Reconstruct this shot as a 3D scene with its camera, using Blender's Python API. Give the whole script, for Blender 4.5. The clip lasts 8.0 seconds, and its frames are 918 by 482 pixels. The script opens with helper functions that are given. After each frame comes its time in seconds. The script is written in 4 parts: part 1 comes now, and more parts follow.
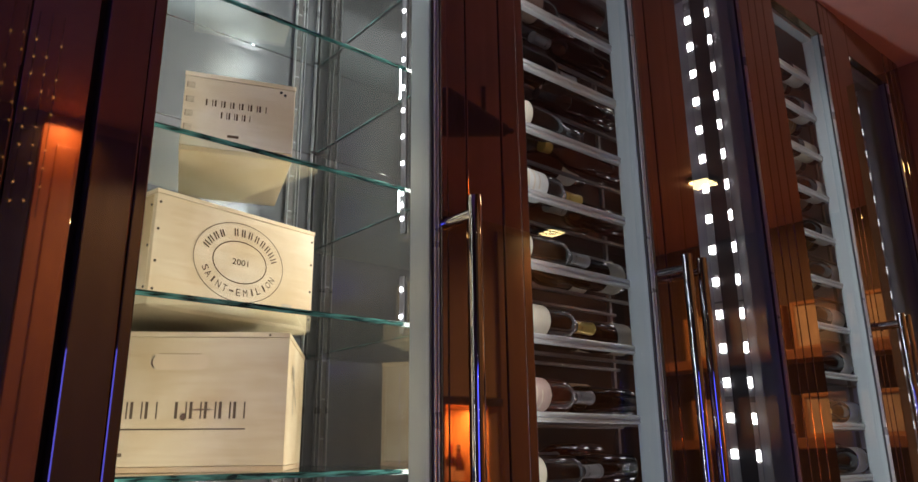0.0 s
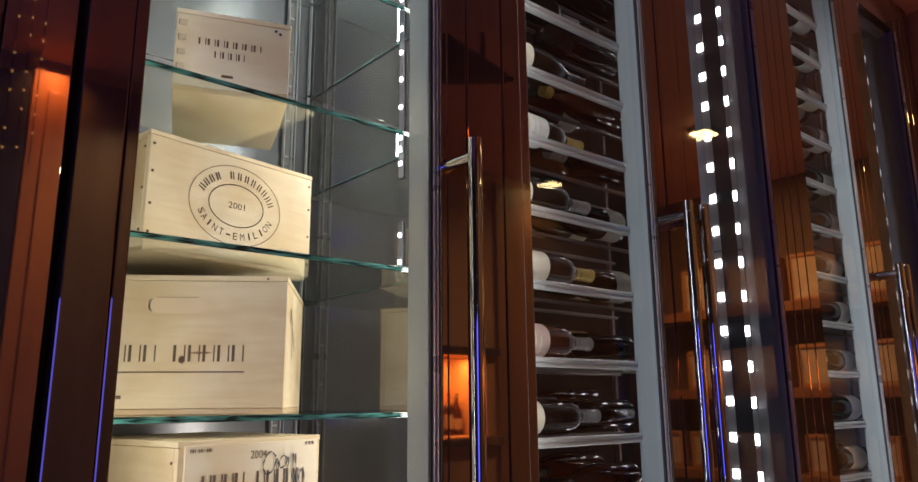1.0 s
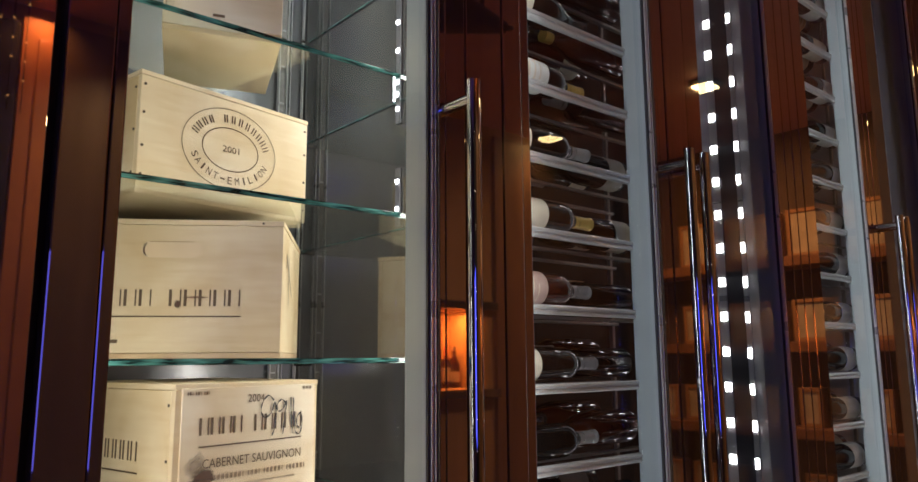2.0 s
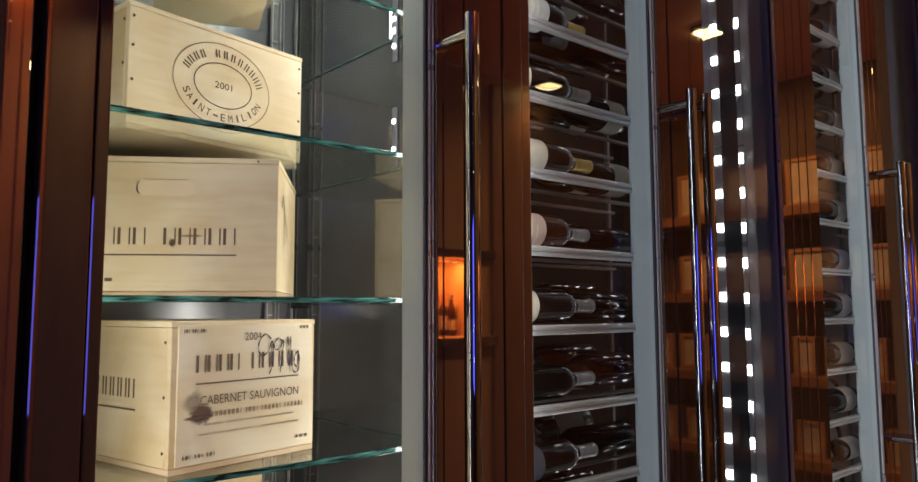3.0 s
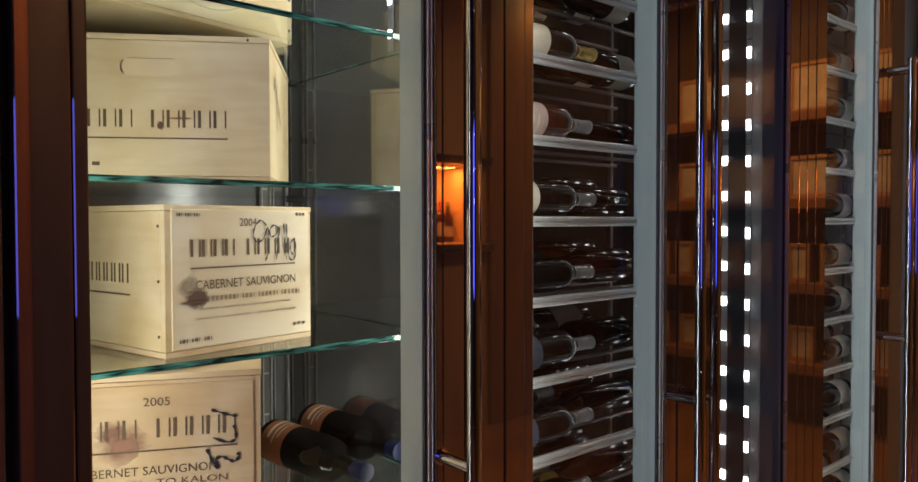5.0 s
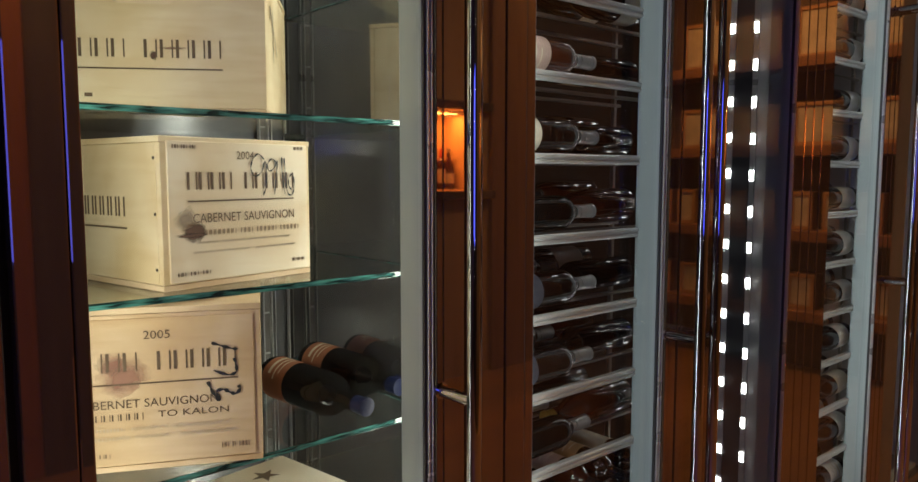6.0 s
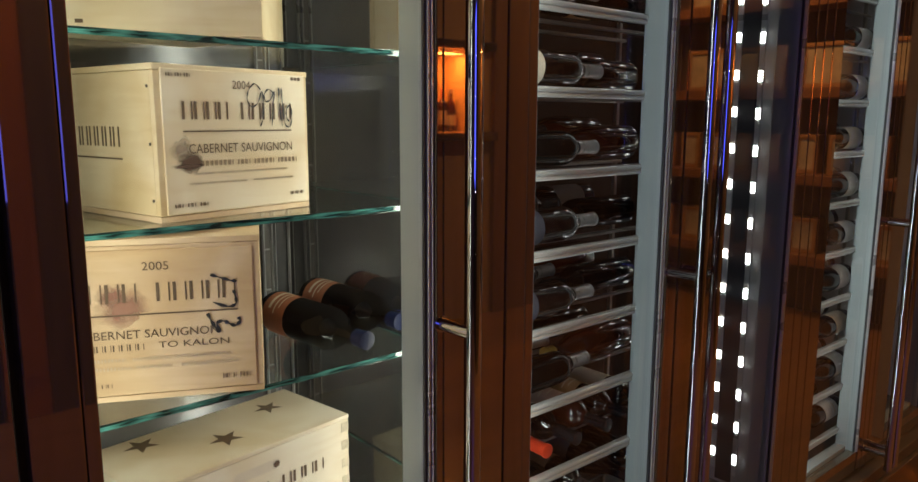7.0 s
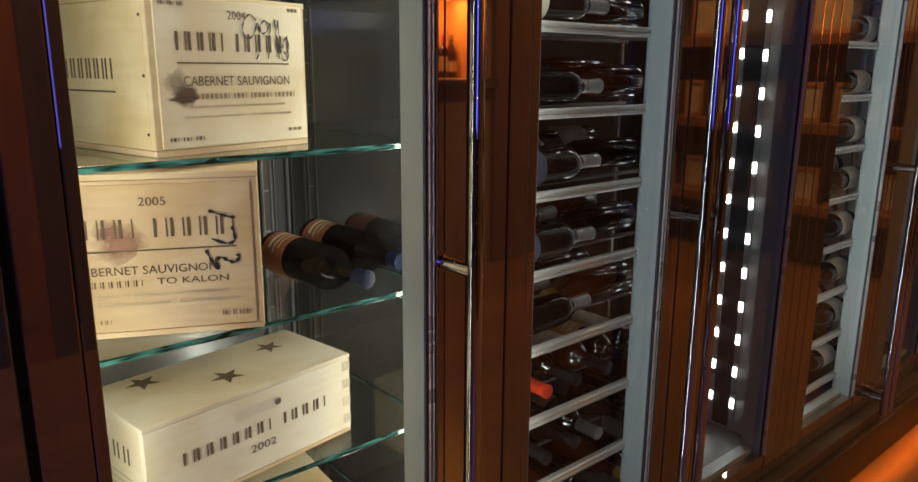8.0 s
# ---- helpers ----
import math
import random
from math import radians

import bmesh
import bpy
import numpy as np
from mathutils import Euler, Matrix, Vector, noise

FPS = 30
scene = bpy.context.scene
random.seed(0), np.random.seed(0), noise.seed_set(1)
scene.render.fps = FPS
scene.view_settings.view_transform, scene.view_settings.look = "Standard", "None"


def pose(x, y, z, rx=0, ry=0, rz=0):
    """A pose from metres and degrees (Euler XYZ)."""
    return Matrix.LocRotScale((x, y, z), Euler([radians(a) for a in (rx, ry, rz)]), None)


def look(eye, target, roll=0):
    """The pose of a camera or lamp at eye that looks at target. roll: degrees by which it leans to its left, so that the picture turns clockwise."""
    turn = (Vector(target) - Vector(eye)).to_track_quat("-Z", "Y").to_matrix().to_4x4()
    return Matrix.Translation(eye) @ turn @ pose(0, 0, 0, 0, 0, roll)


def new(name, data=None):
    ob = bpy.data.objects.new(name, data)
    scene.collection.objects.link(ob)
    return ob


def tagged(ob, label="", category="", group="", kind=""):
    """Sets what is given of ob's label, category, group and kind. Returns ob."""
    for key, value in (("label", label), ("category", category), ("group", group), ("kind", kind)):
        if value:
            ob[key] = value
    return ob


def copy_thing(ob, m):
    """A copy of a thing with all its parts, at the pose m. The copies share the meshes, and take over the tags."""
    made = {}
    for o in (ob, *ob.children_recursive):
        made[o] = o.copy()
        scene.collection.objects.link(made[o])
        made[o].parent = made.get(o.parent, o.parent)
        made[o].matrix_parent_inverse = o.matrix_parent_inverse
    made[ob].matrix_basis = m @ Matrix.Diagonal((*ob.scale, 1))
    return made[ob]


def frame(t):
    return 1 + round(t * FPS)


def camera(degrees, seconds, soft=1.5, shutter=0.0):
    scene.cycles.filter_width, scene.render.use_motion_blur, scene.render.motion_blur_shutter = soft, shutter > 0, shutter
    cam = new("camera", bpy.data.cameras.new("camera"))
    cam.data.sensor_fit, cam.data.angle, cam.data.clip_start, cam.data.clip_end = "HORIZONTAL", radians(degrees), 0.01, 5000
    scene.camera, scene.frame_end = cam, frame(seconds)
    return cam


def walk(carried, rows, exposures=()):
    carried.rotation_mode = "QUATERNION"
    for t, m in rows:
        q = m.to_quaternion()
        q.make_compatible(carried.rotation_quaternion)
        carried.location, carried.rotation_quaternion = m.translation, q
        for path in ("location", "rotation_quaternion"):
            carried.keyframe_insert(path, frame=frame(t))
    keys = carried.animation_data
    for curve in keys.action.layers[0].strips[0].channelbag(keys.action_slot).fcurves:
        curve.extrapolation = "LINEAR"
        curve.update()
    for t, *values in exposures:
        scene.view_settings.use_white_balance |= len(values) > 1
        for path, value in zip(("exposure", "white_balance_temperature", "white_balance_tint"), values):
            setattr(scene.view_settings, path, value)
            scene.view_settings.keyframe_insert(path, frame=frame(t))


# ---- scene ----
cam = camera(63.79, 8.0, soft=1.5)
PATH = [
    (0.0, (-0.0479, -1.0312, 1.5844), (1.1943, 0.4360, 2.1361), -0.65),
    (0.5, (-0.0429, -1.0224, 1.5797), (1.2113, 0.4551, 2.0734), -0.58),
    (1.0, (-0.0372, -1.0137, 1.5721), (1.2286, 0.4741, 2.0010), -0.50),
    (1.5, (-0.0311, -1.0059, 1.5630), (1.2437, 0.4887, 1.9386), -0.45),
    (3.0, (-0.0138, -0.9851, 1.5324), (1.2852, 0.5242, 1.7188), -0.24),
    (3.5, (-0.0101, -0.9766, 1.5220), (1.2960, 0.5325, 1.6513), -0.24),
    (4.0, (-0.0048, -0.9675, 1.5095), (1.3060, 0.5416, 1.5761), -0.21),
    (4.5, (0.0000, -0.9600, 1.5000), (1.3125, 0.5491, 1.5099), -0.14),
    (6.0, (0.0142, -0.9444, 1.4603), (1.3193, 0.5601, 1.2776), 0.02),
    (6.5, (0.0187, -0.9412, 1.4493), (1.3162, 0.5595, 1.1954), 0.14),
    (7.0, (0.0234, -0.9382, 1.4385), (1.3121, 0.5555, 1.1096), 0.21),
    (7.5, (0.0269, -0.9337, 1.4255), (1.3068, 0.5513, 1.0300), 0.26),
    (8.0, (0.0297, -0.9275, 1.4119), (1.3024, 0.5463, 0.9555), 0.36),
]
walk(cam, [(t, look(e, g, r)) for t, e, g, r in PATH],
     exposures=((0.0, 0.14, 6250, 14), (3.5, 0.07, 6150, 9), (6.0, 0.04, 6300, 2), (8.0, 0.02, 6400, 1)))

# ---------------------------------------------------------------- light
world = bpy.data.worlds.new("world")
scene.world = world
world.use_nodes = True
world.node_tree.nodes["Background"].inputs[0].default_value = (0.30, 0.22, 0.17, 1)
world.node_tree.nodes["Background"].inputs[1].default_value = 0.02


def area(name, m, sx, sy, power, colour, spread=180):
    d = bpy.data.lights.new(name, "AREA")
    d.shape, d.size, d.size_y, d.energy, d.color = "RECTANGLE", sx, sy, power, colour
    d.spread = radians(spread)
    o = new(name, d)
    o.matrix_world = m
    return o


LED = (1.0, 0.925, 0.79)
COOL = (0.97, 1.0, 0.97)
# LED strips behind the door jambs, lighting each cabinet from its front corners
area("led_lamp", look((0.235, 0.084, 1.00), (0.60, 0.36, 1.00)), 0.02, 1.4, 1.62, LED)
area("led_lamp", look((0.235, 0.084, 2.36), (0.60, 0.36, 2.36)), 0.02, 1.3, 0.68, LED)
area("led_lamp", look((0.866, 0.080, 1.65), (0.55, 0.32, 1.65)), 0.02, 2.7, 4.7, LED)
area("led_lamp", look((0.870, 0.262, 2.52), (0.50, 0.40, 2.52)), 0.012, 1.0, 1.8, COOL)
# unseen light under the cabinet top, added to brighten the upper interior
area("cabinet_top_fill", look((0.54, 0.42, 3.02), (0.54, 0.421, 0)), 0.52, 0.30, 1.1, COOL)
for k in (0, 1.286):
    area("led_lamp", look((1.030 + k, 0.040, 1.65), (1.27 + k, 0.11, 1.65)), 0.012, 2.7, 2.8 if k == 0 else 3.4, COOL)
# warm down-lights: last two at the ceiling lights, first two added as unseen fill
WARM = (1.0, 0.68, 0.40)
for x, y, w, lean in ((-1.2, -2.4, 8, -0.25), (1.1, -2.3, 15, -0.25), (4.20, -2.79, 7, 0.5), (4.14, -1.39, 24, -1.1)):
    area("room_and_fill_lamp", look((x, y, 3.255), (x, y + lean, 0)), 0.16, 0.16, w, WARM, 130)
# unseen narrow beam from above, added for the orange glow on the floor
area("floor_glow_beam", look((2.95, -0.125, 3.2), (2.95, -0.115, 0)), 0.8, 0.03, 0.55, (1.0, 0.34, 0.06), 3.0)

# ---------------------------------------------------------------- materials


def material(name):
    m = bpy.data.materials.new(name)
    m.use_nodes = True
    return m, m.node_tree.nodes, m.node_tree.links, m.node_tree.nodes["Principled BSDF"]


def plain(name, colour, rough=0.5, metal=0.0, coat=0.0, var=0.12, scale=30.0, bump=0.0, stretch=(1, 1, 1), rvar=0.0):
    """A surface with fine and broad variation of colour, gloss and relief."""
    m, n, l, p = material(name)
    tc, mp = n.new("ShaderNodeTexCoord"), n.new("ShaderNodeMapping")
    mp.inputs["Scale"].default_value = stretch
    l.new(tc.outputs["Object"], mp.inputs["Vector"])
    a, b = n.new("ShaderNodeTexNoise"), n.new("ShaderNodeTexNoise")
    a.inputs["Scale"].default_value, b.inputs["Scale"].default_value = scale, scale * 0.11
    a.inputs["Detail"].default_value = b.inputs["Detail"].default_value = 4
    for t in (a, b):
        l.new(mp.outputs[0], t.inputs["Vector"])
    add = n.new("ShaderNodeMath")
    add.operation = "ADD"
    l.new(a.outputs[0], add.inputs[0]), l.new(b.outputs[0], add.inputs[1])
    r = n.new("ShaderNodeMapRange")
    r.inputs["From Min"].default_value, r.inputs["From Max"].default_value = 0.6, 1.4
    r.inputs["To Min"].default_value, r.inputs["To Max"].default_value = 1 - var, 1 + var
    l.new(add.outputs[0], r.inputs["Value"])
    mx = n.new("ShaderNodeVectorMath")
    mx.operation = "SCALE"
    mx.inputs[0].default_value = colour
    l.new(r.outputs[0], mx.inputs["Scale"])
    l.new(mx.outputs[0], p.inputs["Base Color"])
    p.inputs["Roughness"].default_value, p.inputs["Metallic"].default_value = rough, metal
    p.inputs["Coat Weight"].default_value, p.inputs["Coat Roughness"].default_value = coat, 0.03
    if rvar:
        rr = n.new("ShaderNodeMapRange")
        rr.inputs["From Min"].default_value, rr.inputs["From Max"].default_value = 0.3, 0.7
        rr.inputs["To Min"].default_value, rr.inputs["To Max"].default_value = max(rough - rvar, 0.02), rough + rvar
        l.new(b.outputs[0], rr.inputs["Value"])
        l.new(rr.outputs[0], p.inputs["Roughness"])
    if bump:
        bp = n.new("ShaderNodeBump")
        bp.inputs["Strength"].default_value, bp.inputs["Distance"].default_value = bump, 0.002
        l.new(a.outputs[0], bp.inputs["Height"])
        l.new(bp.outputs[0], p.inputs["Normal"])
    return m


def pine(name, light, dark, blotch=None):
    """Pale wine-case softwood: long grain, knots of tone, a little dirt."""
    m, n, l, p = material(name)
    tc, mp = n.new("ShaderNodeTexCoord"), n.new("ShaderNodeMapping")
    inf = n.new("ShaderNodeObjectInfo")
    off = n.new("ShaderNodeVectorMath")
    l.new(tc.outputs["Object"], off.inputs[0])
    sc = n.new("ShaderNodeMath")
    sc.operation = "MULTIPLY"
    sc.inputs[1].default_value = 7.0
    l.new(inf.outputs["Random"], sc.inputs[0]), l.new(sc.outputs[0], off.inputs[1])
    mp.inputs["Scale"].default_value = (5, 5, 55)
    l.new(off.outputs[0], mp.inputs["Vector"])
    g, b = n.new("ShaderNodeTexNoise"), n.new("ShaderNodeTexNoise")
    g.inputs["Scale"].default_value, g.inputs["Detail"].default_value, g.inputs["Distortion"].default_value = 1.6, 6, 0.6
    b.inputs["Scale"].default_value, b.inputs["Detail"].default_value = 9, 3
    l.new(mp.outputs[0], g.inputs["Vector"]), l.new(off.outputs[0], b.inputs["Vector"])
    ramp = n.new("ShaderNodeValToRGB")
    ramp.color_ramp.elements[0].position, ramp.color_ramp.elements[0].color = 0.25, (*dark, 1)
    ramp.color_ramp.elements[1].position, ramp.color_ramp.elements[1].color = 0.62, (*light, 1)
    l.new(g.outputs[0], ramp.inputs[0])
    b.inputs["Scale"].default_value, b.inputs["Distortion"].default_value = 5.5, 0.8
    warm = n.new("ShaderNodeValToRGB")
    warm.color_ramp.elements[0].position, warm.color_ramp.elements[0].color = 0.32, (0.84, 0.76, 0.62, 1)
    warm.color_ramp.elements[1].position, warm.color_ramp.elements[1].color = 0.62, (1, 1, 1, 1)
    l.new(b.outputs[0], warm.inputs[0])
    mul = n.new("ShaderNodeVectorMath")
    mul.operation = "MULTIPLY"
    l.new(ramp.outputs[0], mul.inputs[0]), l.new(warm.outputs[0], mul.inputs[1])
    l.new(mul.outputs[0], p.inputs["Base Color"])
    p.inputs["Roughness"].default_value = 0.55
    bp = n.new("ShaderNodeBump")
    bp.inputs["Strength"].default_value, bp.inputs["Distance"].default_value = 0.15, 0.001
    l.new(g.outputs[0], bp.inputs["Height"]), l.new(bp.outputs[0], p.inputs["Normal"])
    return m


def emit(name, colour, strength):
    m, n, l, p = material(name)
    p.inputs["Base Color"].default_value = (*colour, 1)
    p.inputs["Emission Color"].default_value = (*colour, 1)
    p.inputs["Emission Strength"].default_value = strength
    return m


def sheet_glass(name, tint, ior=1.45, gloss=1.0, rough=0.0):
    """Clear plate: straight-through light with a Fresnel sheen."""
    m, n, l, p = material(name)
    n.remove(p)
    tr, gl, mx, fr = (n.new("ShaderNodeBsdfTransparent"), n.new("ShaderNodeBsdfGlossy"), n.new("ShaderNodeMixShader"), n.new("ShaderNodeFresnel"))
    tr.inputs[0].default_value = (*tint, 1)
    gl.inputs["Roughness"].default_value = rough
    fr.inputs["IOR"].default_value = ior
    k = n.new("ShaderNodeMath")
    k.operation = "MULTIPLY"
    k.inputs[1].default_value = gloss
    l.new(fr.outputs[0], k.inputs[0]), l.new(k.outputs[0], mx.inputs[0])
    l.new(tr.outputs[0], mx.inputs[1]), l.new(gl.outputs[0], mx.inputs[2])
    l.new(mx.outputs[0], n["Material Output"].inputs[0])
    return m


GLOSS_WOOD = plain("polished_bronze_brown", (0.258, 0.200, 0.138), 0.03, metal=0.75, coat=0.4, var=0.22, scale=42, stretch=(1, 1, 0.06))
ALU = plain("satin_aluminium", (0.335, 0.375, 0.385), 0.42, metal=0.25, var=0.05, scale=60, stretch=(1, 1, 0.03))
DARK_ALU = plain("dark_gasket", (0.03, 0.03, 0.033), 0.4, var=0.1)
CHROME = plain("polished_chrome", (0.47, 0.47, 0.49), 0.015, metal=1.0, var=0.03, scale=15, rvar=0.006)
STEEL = plain("brushed_steel", (0.56, 0.55, 0.53), 0.30, metal=0.55, var=0.07, scale=90, stretch=(0.03, 1, 1), rvar=0.05)
DULL_STEEL = plain("dull_steel", (0.22, 0.205, 0.19), 0.4, metal=0.6, var=0.1, scale=60)
PANEL = plain("dark_mirror_panel", (0.30, 0.295, 0.282), 0.04, metal=0.80, var=0.10, scale=20, rvar=0.05)
BACKP = plain("grey_metal_panel", (0.28, 0.28, 0.285), 0.22, metal=0.55, var=0.08, scale=20, rvar=0.05)
SILL_M = plain("dark_grey_floor_panel", (0.06, 0.058, 0.058), 0.4, var=0.2, scale=18)
LINER = plain("grey_cabinet_liner", (0.16, 0.16, 0.17), 0.45, var=0.08, scale=18)
DARK_IN = plain("dark_cabinet_liner", (0.026, 0.015, 0.012), 0.75, var=0.2, scale=14)
DARK_IN.node_tree.nodes["Principled BSDF"].inputs["Specular IOR Level"].default_value = 0.15
SIDE_IN = plain("brown_grey_liner", (0.40, 0.385, 0.40), 0.42, var=0.12, scale=14)
GLASS = sheet_glass("door_glass", (0.96, 0.97, 0.97), 1.45, 0.9)
CLEAR = sheet_glass("clear_back", (0.985, 0.99, 0.99), 1.0, 0.0)


def solid_glass(name, tint):
    m, n, l, p = material(name)
    n.remove(p)
    g = n.new("ShaderNodeBsdfGlass")
    g.inputs["Color"].default_value = (*tint, 1)
    g.inputs["IOR"].default_value, g.inputs["Roughness"].default_value = 1.5, 0.0
    l.new(g.outputs[0], n["Material Output"].inputs[0])
    return m


SHELF = solid_glass("shelf_glass", (0.955, 0.985, 0.975))
LED_M = emit("led_emitter", (1.0, 0.98, 0.95), 22)
LED_DIM = emit("dim_led_emitter", (1.0, 0.98, 0.95), 1.2)
SMOKED = plain("smoked_mirror", (0.30, 0.275, 0.26), 0.025, metal=0.85, var=0.1)
PINE = pine("pale_pine", (0.81, 0.685, 0.455), (0.745, 0.60, 0.37))
PINE_W = pine("whitened_pine", (0.81, 0.745, 0.60), (0.765, 0.68, 0.52))
PINE_L = pine("printed_board_pine", (0.80, 0.71, 0.53), (0.765, 0.65, 0.46))
PINE_T = pine("tan_stained_shaded_pine", (0.68, 0.52, 0.33), (0.60, 0.435, 0.265))
INK = plain("burnt_ink", (0.125, 0.082, 0.046), 0.7, var=0.25, scale=120)
INK_B = plain("black_marker", (0.020, 0.020, 0.022), 0.5, var=0.1)
INK_P = plain("pale_ink", (0.32, 0.24, 0.155), 0.7, var=0.25, scale=120)
NAIL = plain("nail_head", (0.10, 0.075, 0.05), 0.4, metal=0.6, var=0.1)


def soft_blot(name, colour, inner=0.12, outer=0.50, weight=0.9):
    """A mark that fades into the wood round it."""
    m, n, l, p = material(name)
    tc, no = n.new("ShaderNodeTexCoord"), n.new("ShaderNodeTexNoise")
    no.inputs["Scale"].default_value, no.inputs["Detail"].default_value = 4.0, 5
    sub = n.new("ShaderNodeVectorMath")
    sub.operation, sub.inputs[1].default_value = "SUBTRACT", (0.5, 0.5, 0.5)
    flat = n.new("ShaderNodeVectorMath")
    flat.operation, flat.inputs[1].default_value = "MULTIPLY", (1.0, 0.0, 1.0)
    ln = n.new("ShaderNodeVectorMath")
    ln.operation = "LENGTH"
    l.new(tc.outputs["Generated"], sub.inputs[0]), l.new(sub.outputs[0], flat.inputs[0]), l.new(flat.outputs[0], ln.inputs[0])
    l.new(tc.outputs["Generated"], no.inputs["Vector"])
    mul = n.new("ShaderNodeMath")
    mul.operation, mul.inputs[1].default_value, mul.inputs[2].default_value = "MULTIPLY_ADD", 0.5, -0.25
    l.new(no.outputs[0], mul.inputs[0])
    add = n.new("ShaderNodeMath")
    add.operation = "ADD"
    l.new(ln.outputs["Value"], add.inputs[0]), l.new(mul.outputs[0], add.inputs[1])
    r = n.new("ShaderNodeMapRange")
    r.inputs["From Min"].default_value, r.inputs["From Max"].default_value = inner, outer
    r.inputs["To Min"].default_value, r.inputs["To Max"].default_value = weight, 0.0
    l.new(add.outputs[0], r.inputs["Value"]), l.new(r.outputs[0], p.inputs["Alpha"])
    p.inputs["Base Color"].default_value, p.inputs["Roughness"].default_value = (*colour, 1), 0.65
    return m


# dark brown for real knots, and for the shade painted in the hand slots
KNOT_SHADE = soft_blot("wood_knot_slot_shade", (0.105, 0.052, 0.030), 0.22, 0.42, 0.92)
STAIN = soft_blot("wine_stain", (0.36, 0.17, 0.12), 0.10, 0.48, 0.7)
GREY_STAIN = soft_blot("grey_stain", (0.33, 0.26, 0.19), 0.05, 0.5, 0.7)


def edge_glass():
    m, n, l, p = material("green_glass_edge")
    tc, no = n.new("ShaderNodeTexCoord"), n.new("ShaderNodeTexNoise")
    mp = n.new("ShaderNodeMapping")
    mp.inputs["Scale"].default_value = (9, 9, 90)
    no.inputs["Scale"].default_value = 2.0
    l.new(tc.outputs["Object"], mp.inputs[0]), l.new(mp.outputs[0], no.inputs["Vector"])
    # noise paints bright highlights and dark stretches into the edge colour
    ramp = n.new("ShaderNodeValToRGB")
    ramp.color_ramp.elements[0].color, ramp.color_ramp.elements[0].position = (0.010, 0.038, 0.038, 1), 0.42
    ramp.color_ramp.elements[1].color, ramp.color_ramp.elements[1].position = (0.17, 0.54, 0.46, 1), 0.74
    l.new(no.outputs[0], ramp.inputs[0]), l.new(ramp.outputs[0], p.inputs["Base Color"])
    p.inputs["Roughness"].default_value = 0.08
    p.inputs["Transmission Weight"].default_value = 0.35
    return m


EDGE = edge_glass()

# ---------------------------------------------------------------- mesh tools


def box(bm, x0, x1, y0, y1, z0, z1, bevel=0.0, m=None):
    r = bmesh.ops.create_cube(bm, size=1.0)
    t = Matrix.Translation(((x0 + x1) / 2, (y0 + y1) / 2, (z0 + z1) / 2)) @ Matrix.Diagonal((x1 - x0, y1 - y0, z1 - z0, 1))
    bmesh.ops.transform(bm, matrix=t, verts=r["verts"])
    vs = r["verts"]
    if bevel:
        es = list({e for v in vs for e in v.link_edges})
        b = bmesh.ops.bevel(bm, geom=es, offset=bevel, segments=2, affect="EDGES", profile=0.5)
        vs = list({v for f in b["faces"] for v in f.verts} | {v for v in vs if v.is_valid})
    if m is not None:
        bmesh.ops.transform(bm, matrix=m, verts=vs)
    return bm


def rod(bm, a, b, r, seg=16, r2=None):
    a, b = Vector(a), Vector(b)
    d = b - a
    m = Matrix.Translation((a + b) / 2) @ d.to_track_quat("Z", "Y").to_matrix().to_4x4()
    bmesh.ops.create_cone(bm, cap_ends=True, segments=seg, radius1=r, radius2=r if r2 is None else r2, depth=d.length, matrix=m)
    return bm


def lathe(bm, profile, seg=24):
    rings = []
    for r, z in profile:
        if r < 1e-5:
            rings.append([bm.verts.new((0, 0, z))])
        else:
            rings.append([bm.verts.new((r * math.cos(2 * math.pi * i / seg), r * math.sin(2 * math.pi * i / seg), z)) for i in range(seg)])
    for a, b in zip(rings, rings[1:]):
        for i in range(seg):
            j = (i + 1) % seg
            if len(a) == 1:
                bm.faces.new((a[0], b[j], b[i]))
            elif len(b) == 1:
                bm.faces.new((a[i], a[j], b[0]))
            else:
                bm.faces.new((a[i], a[j], b[j], b[i]))
    return bm


def part(name, bm, mat, parent=None, label="", smooth=False):
    me = bpy.data.meshes.new(name)
    bmesh.ops.recalc_face_normals(bm, faces=bm.faces)
    bm.to_mesh(me)
    bm.free()
    for mt in (mat if isinstance(mat, (list, tuple)) else [mat]):
        me.materials.append(mt)
    if smooth:
        for p in me.polygons:
            p.use_smooth = True
        me.set_sharp_from_angle(angle=radians(35))
    o = new(name, me)
    if parent is not None:
        o.parent = parent
    if label:
        tagged(o, label)
    return o


def B():
    return bmesh.new()


def thing(name, m, label, category, group="", kind=""):
    o = new(name)
    o.empty_display_size = 0.05
    o.matrix_world = m
    return tagged(o, label, category, group, kind)


def slab(name, x0, x1, y0, y1, z0, z1, mat, label="", kind="structure", category="", bevel=0.0):
    o = part(name, box(B(), x0, x1, y0, y1, z0, z1, bevel), mat)
    return tagged(o, label, category, "", kind)


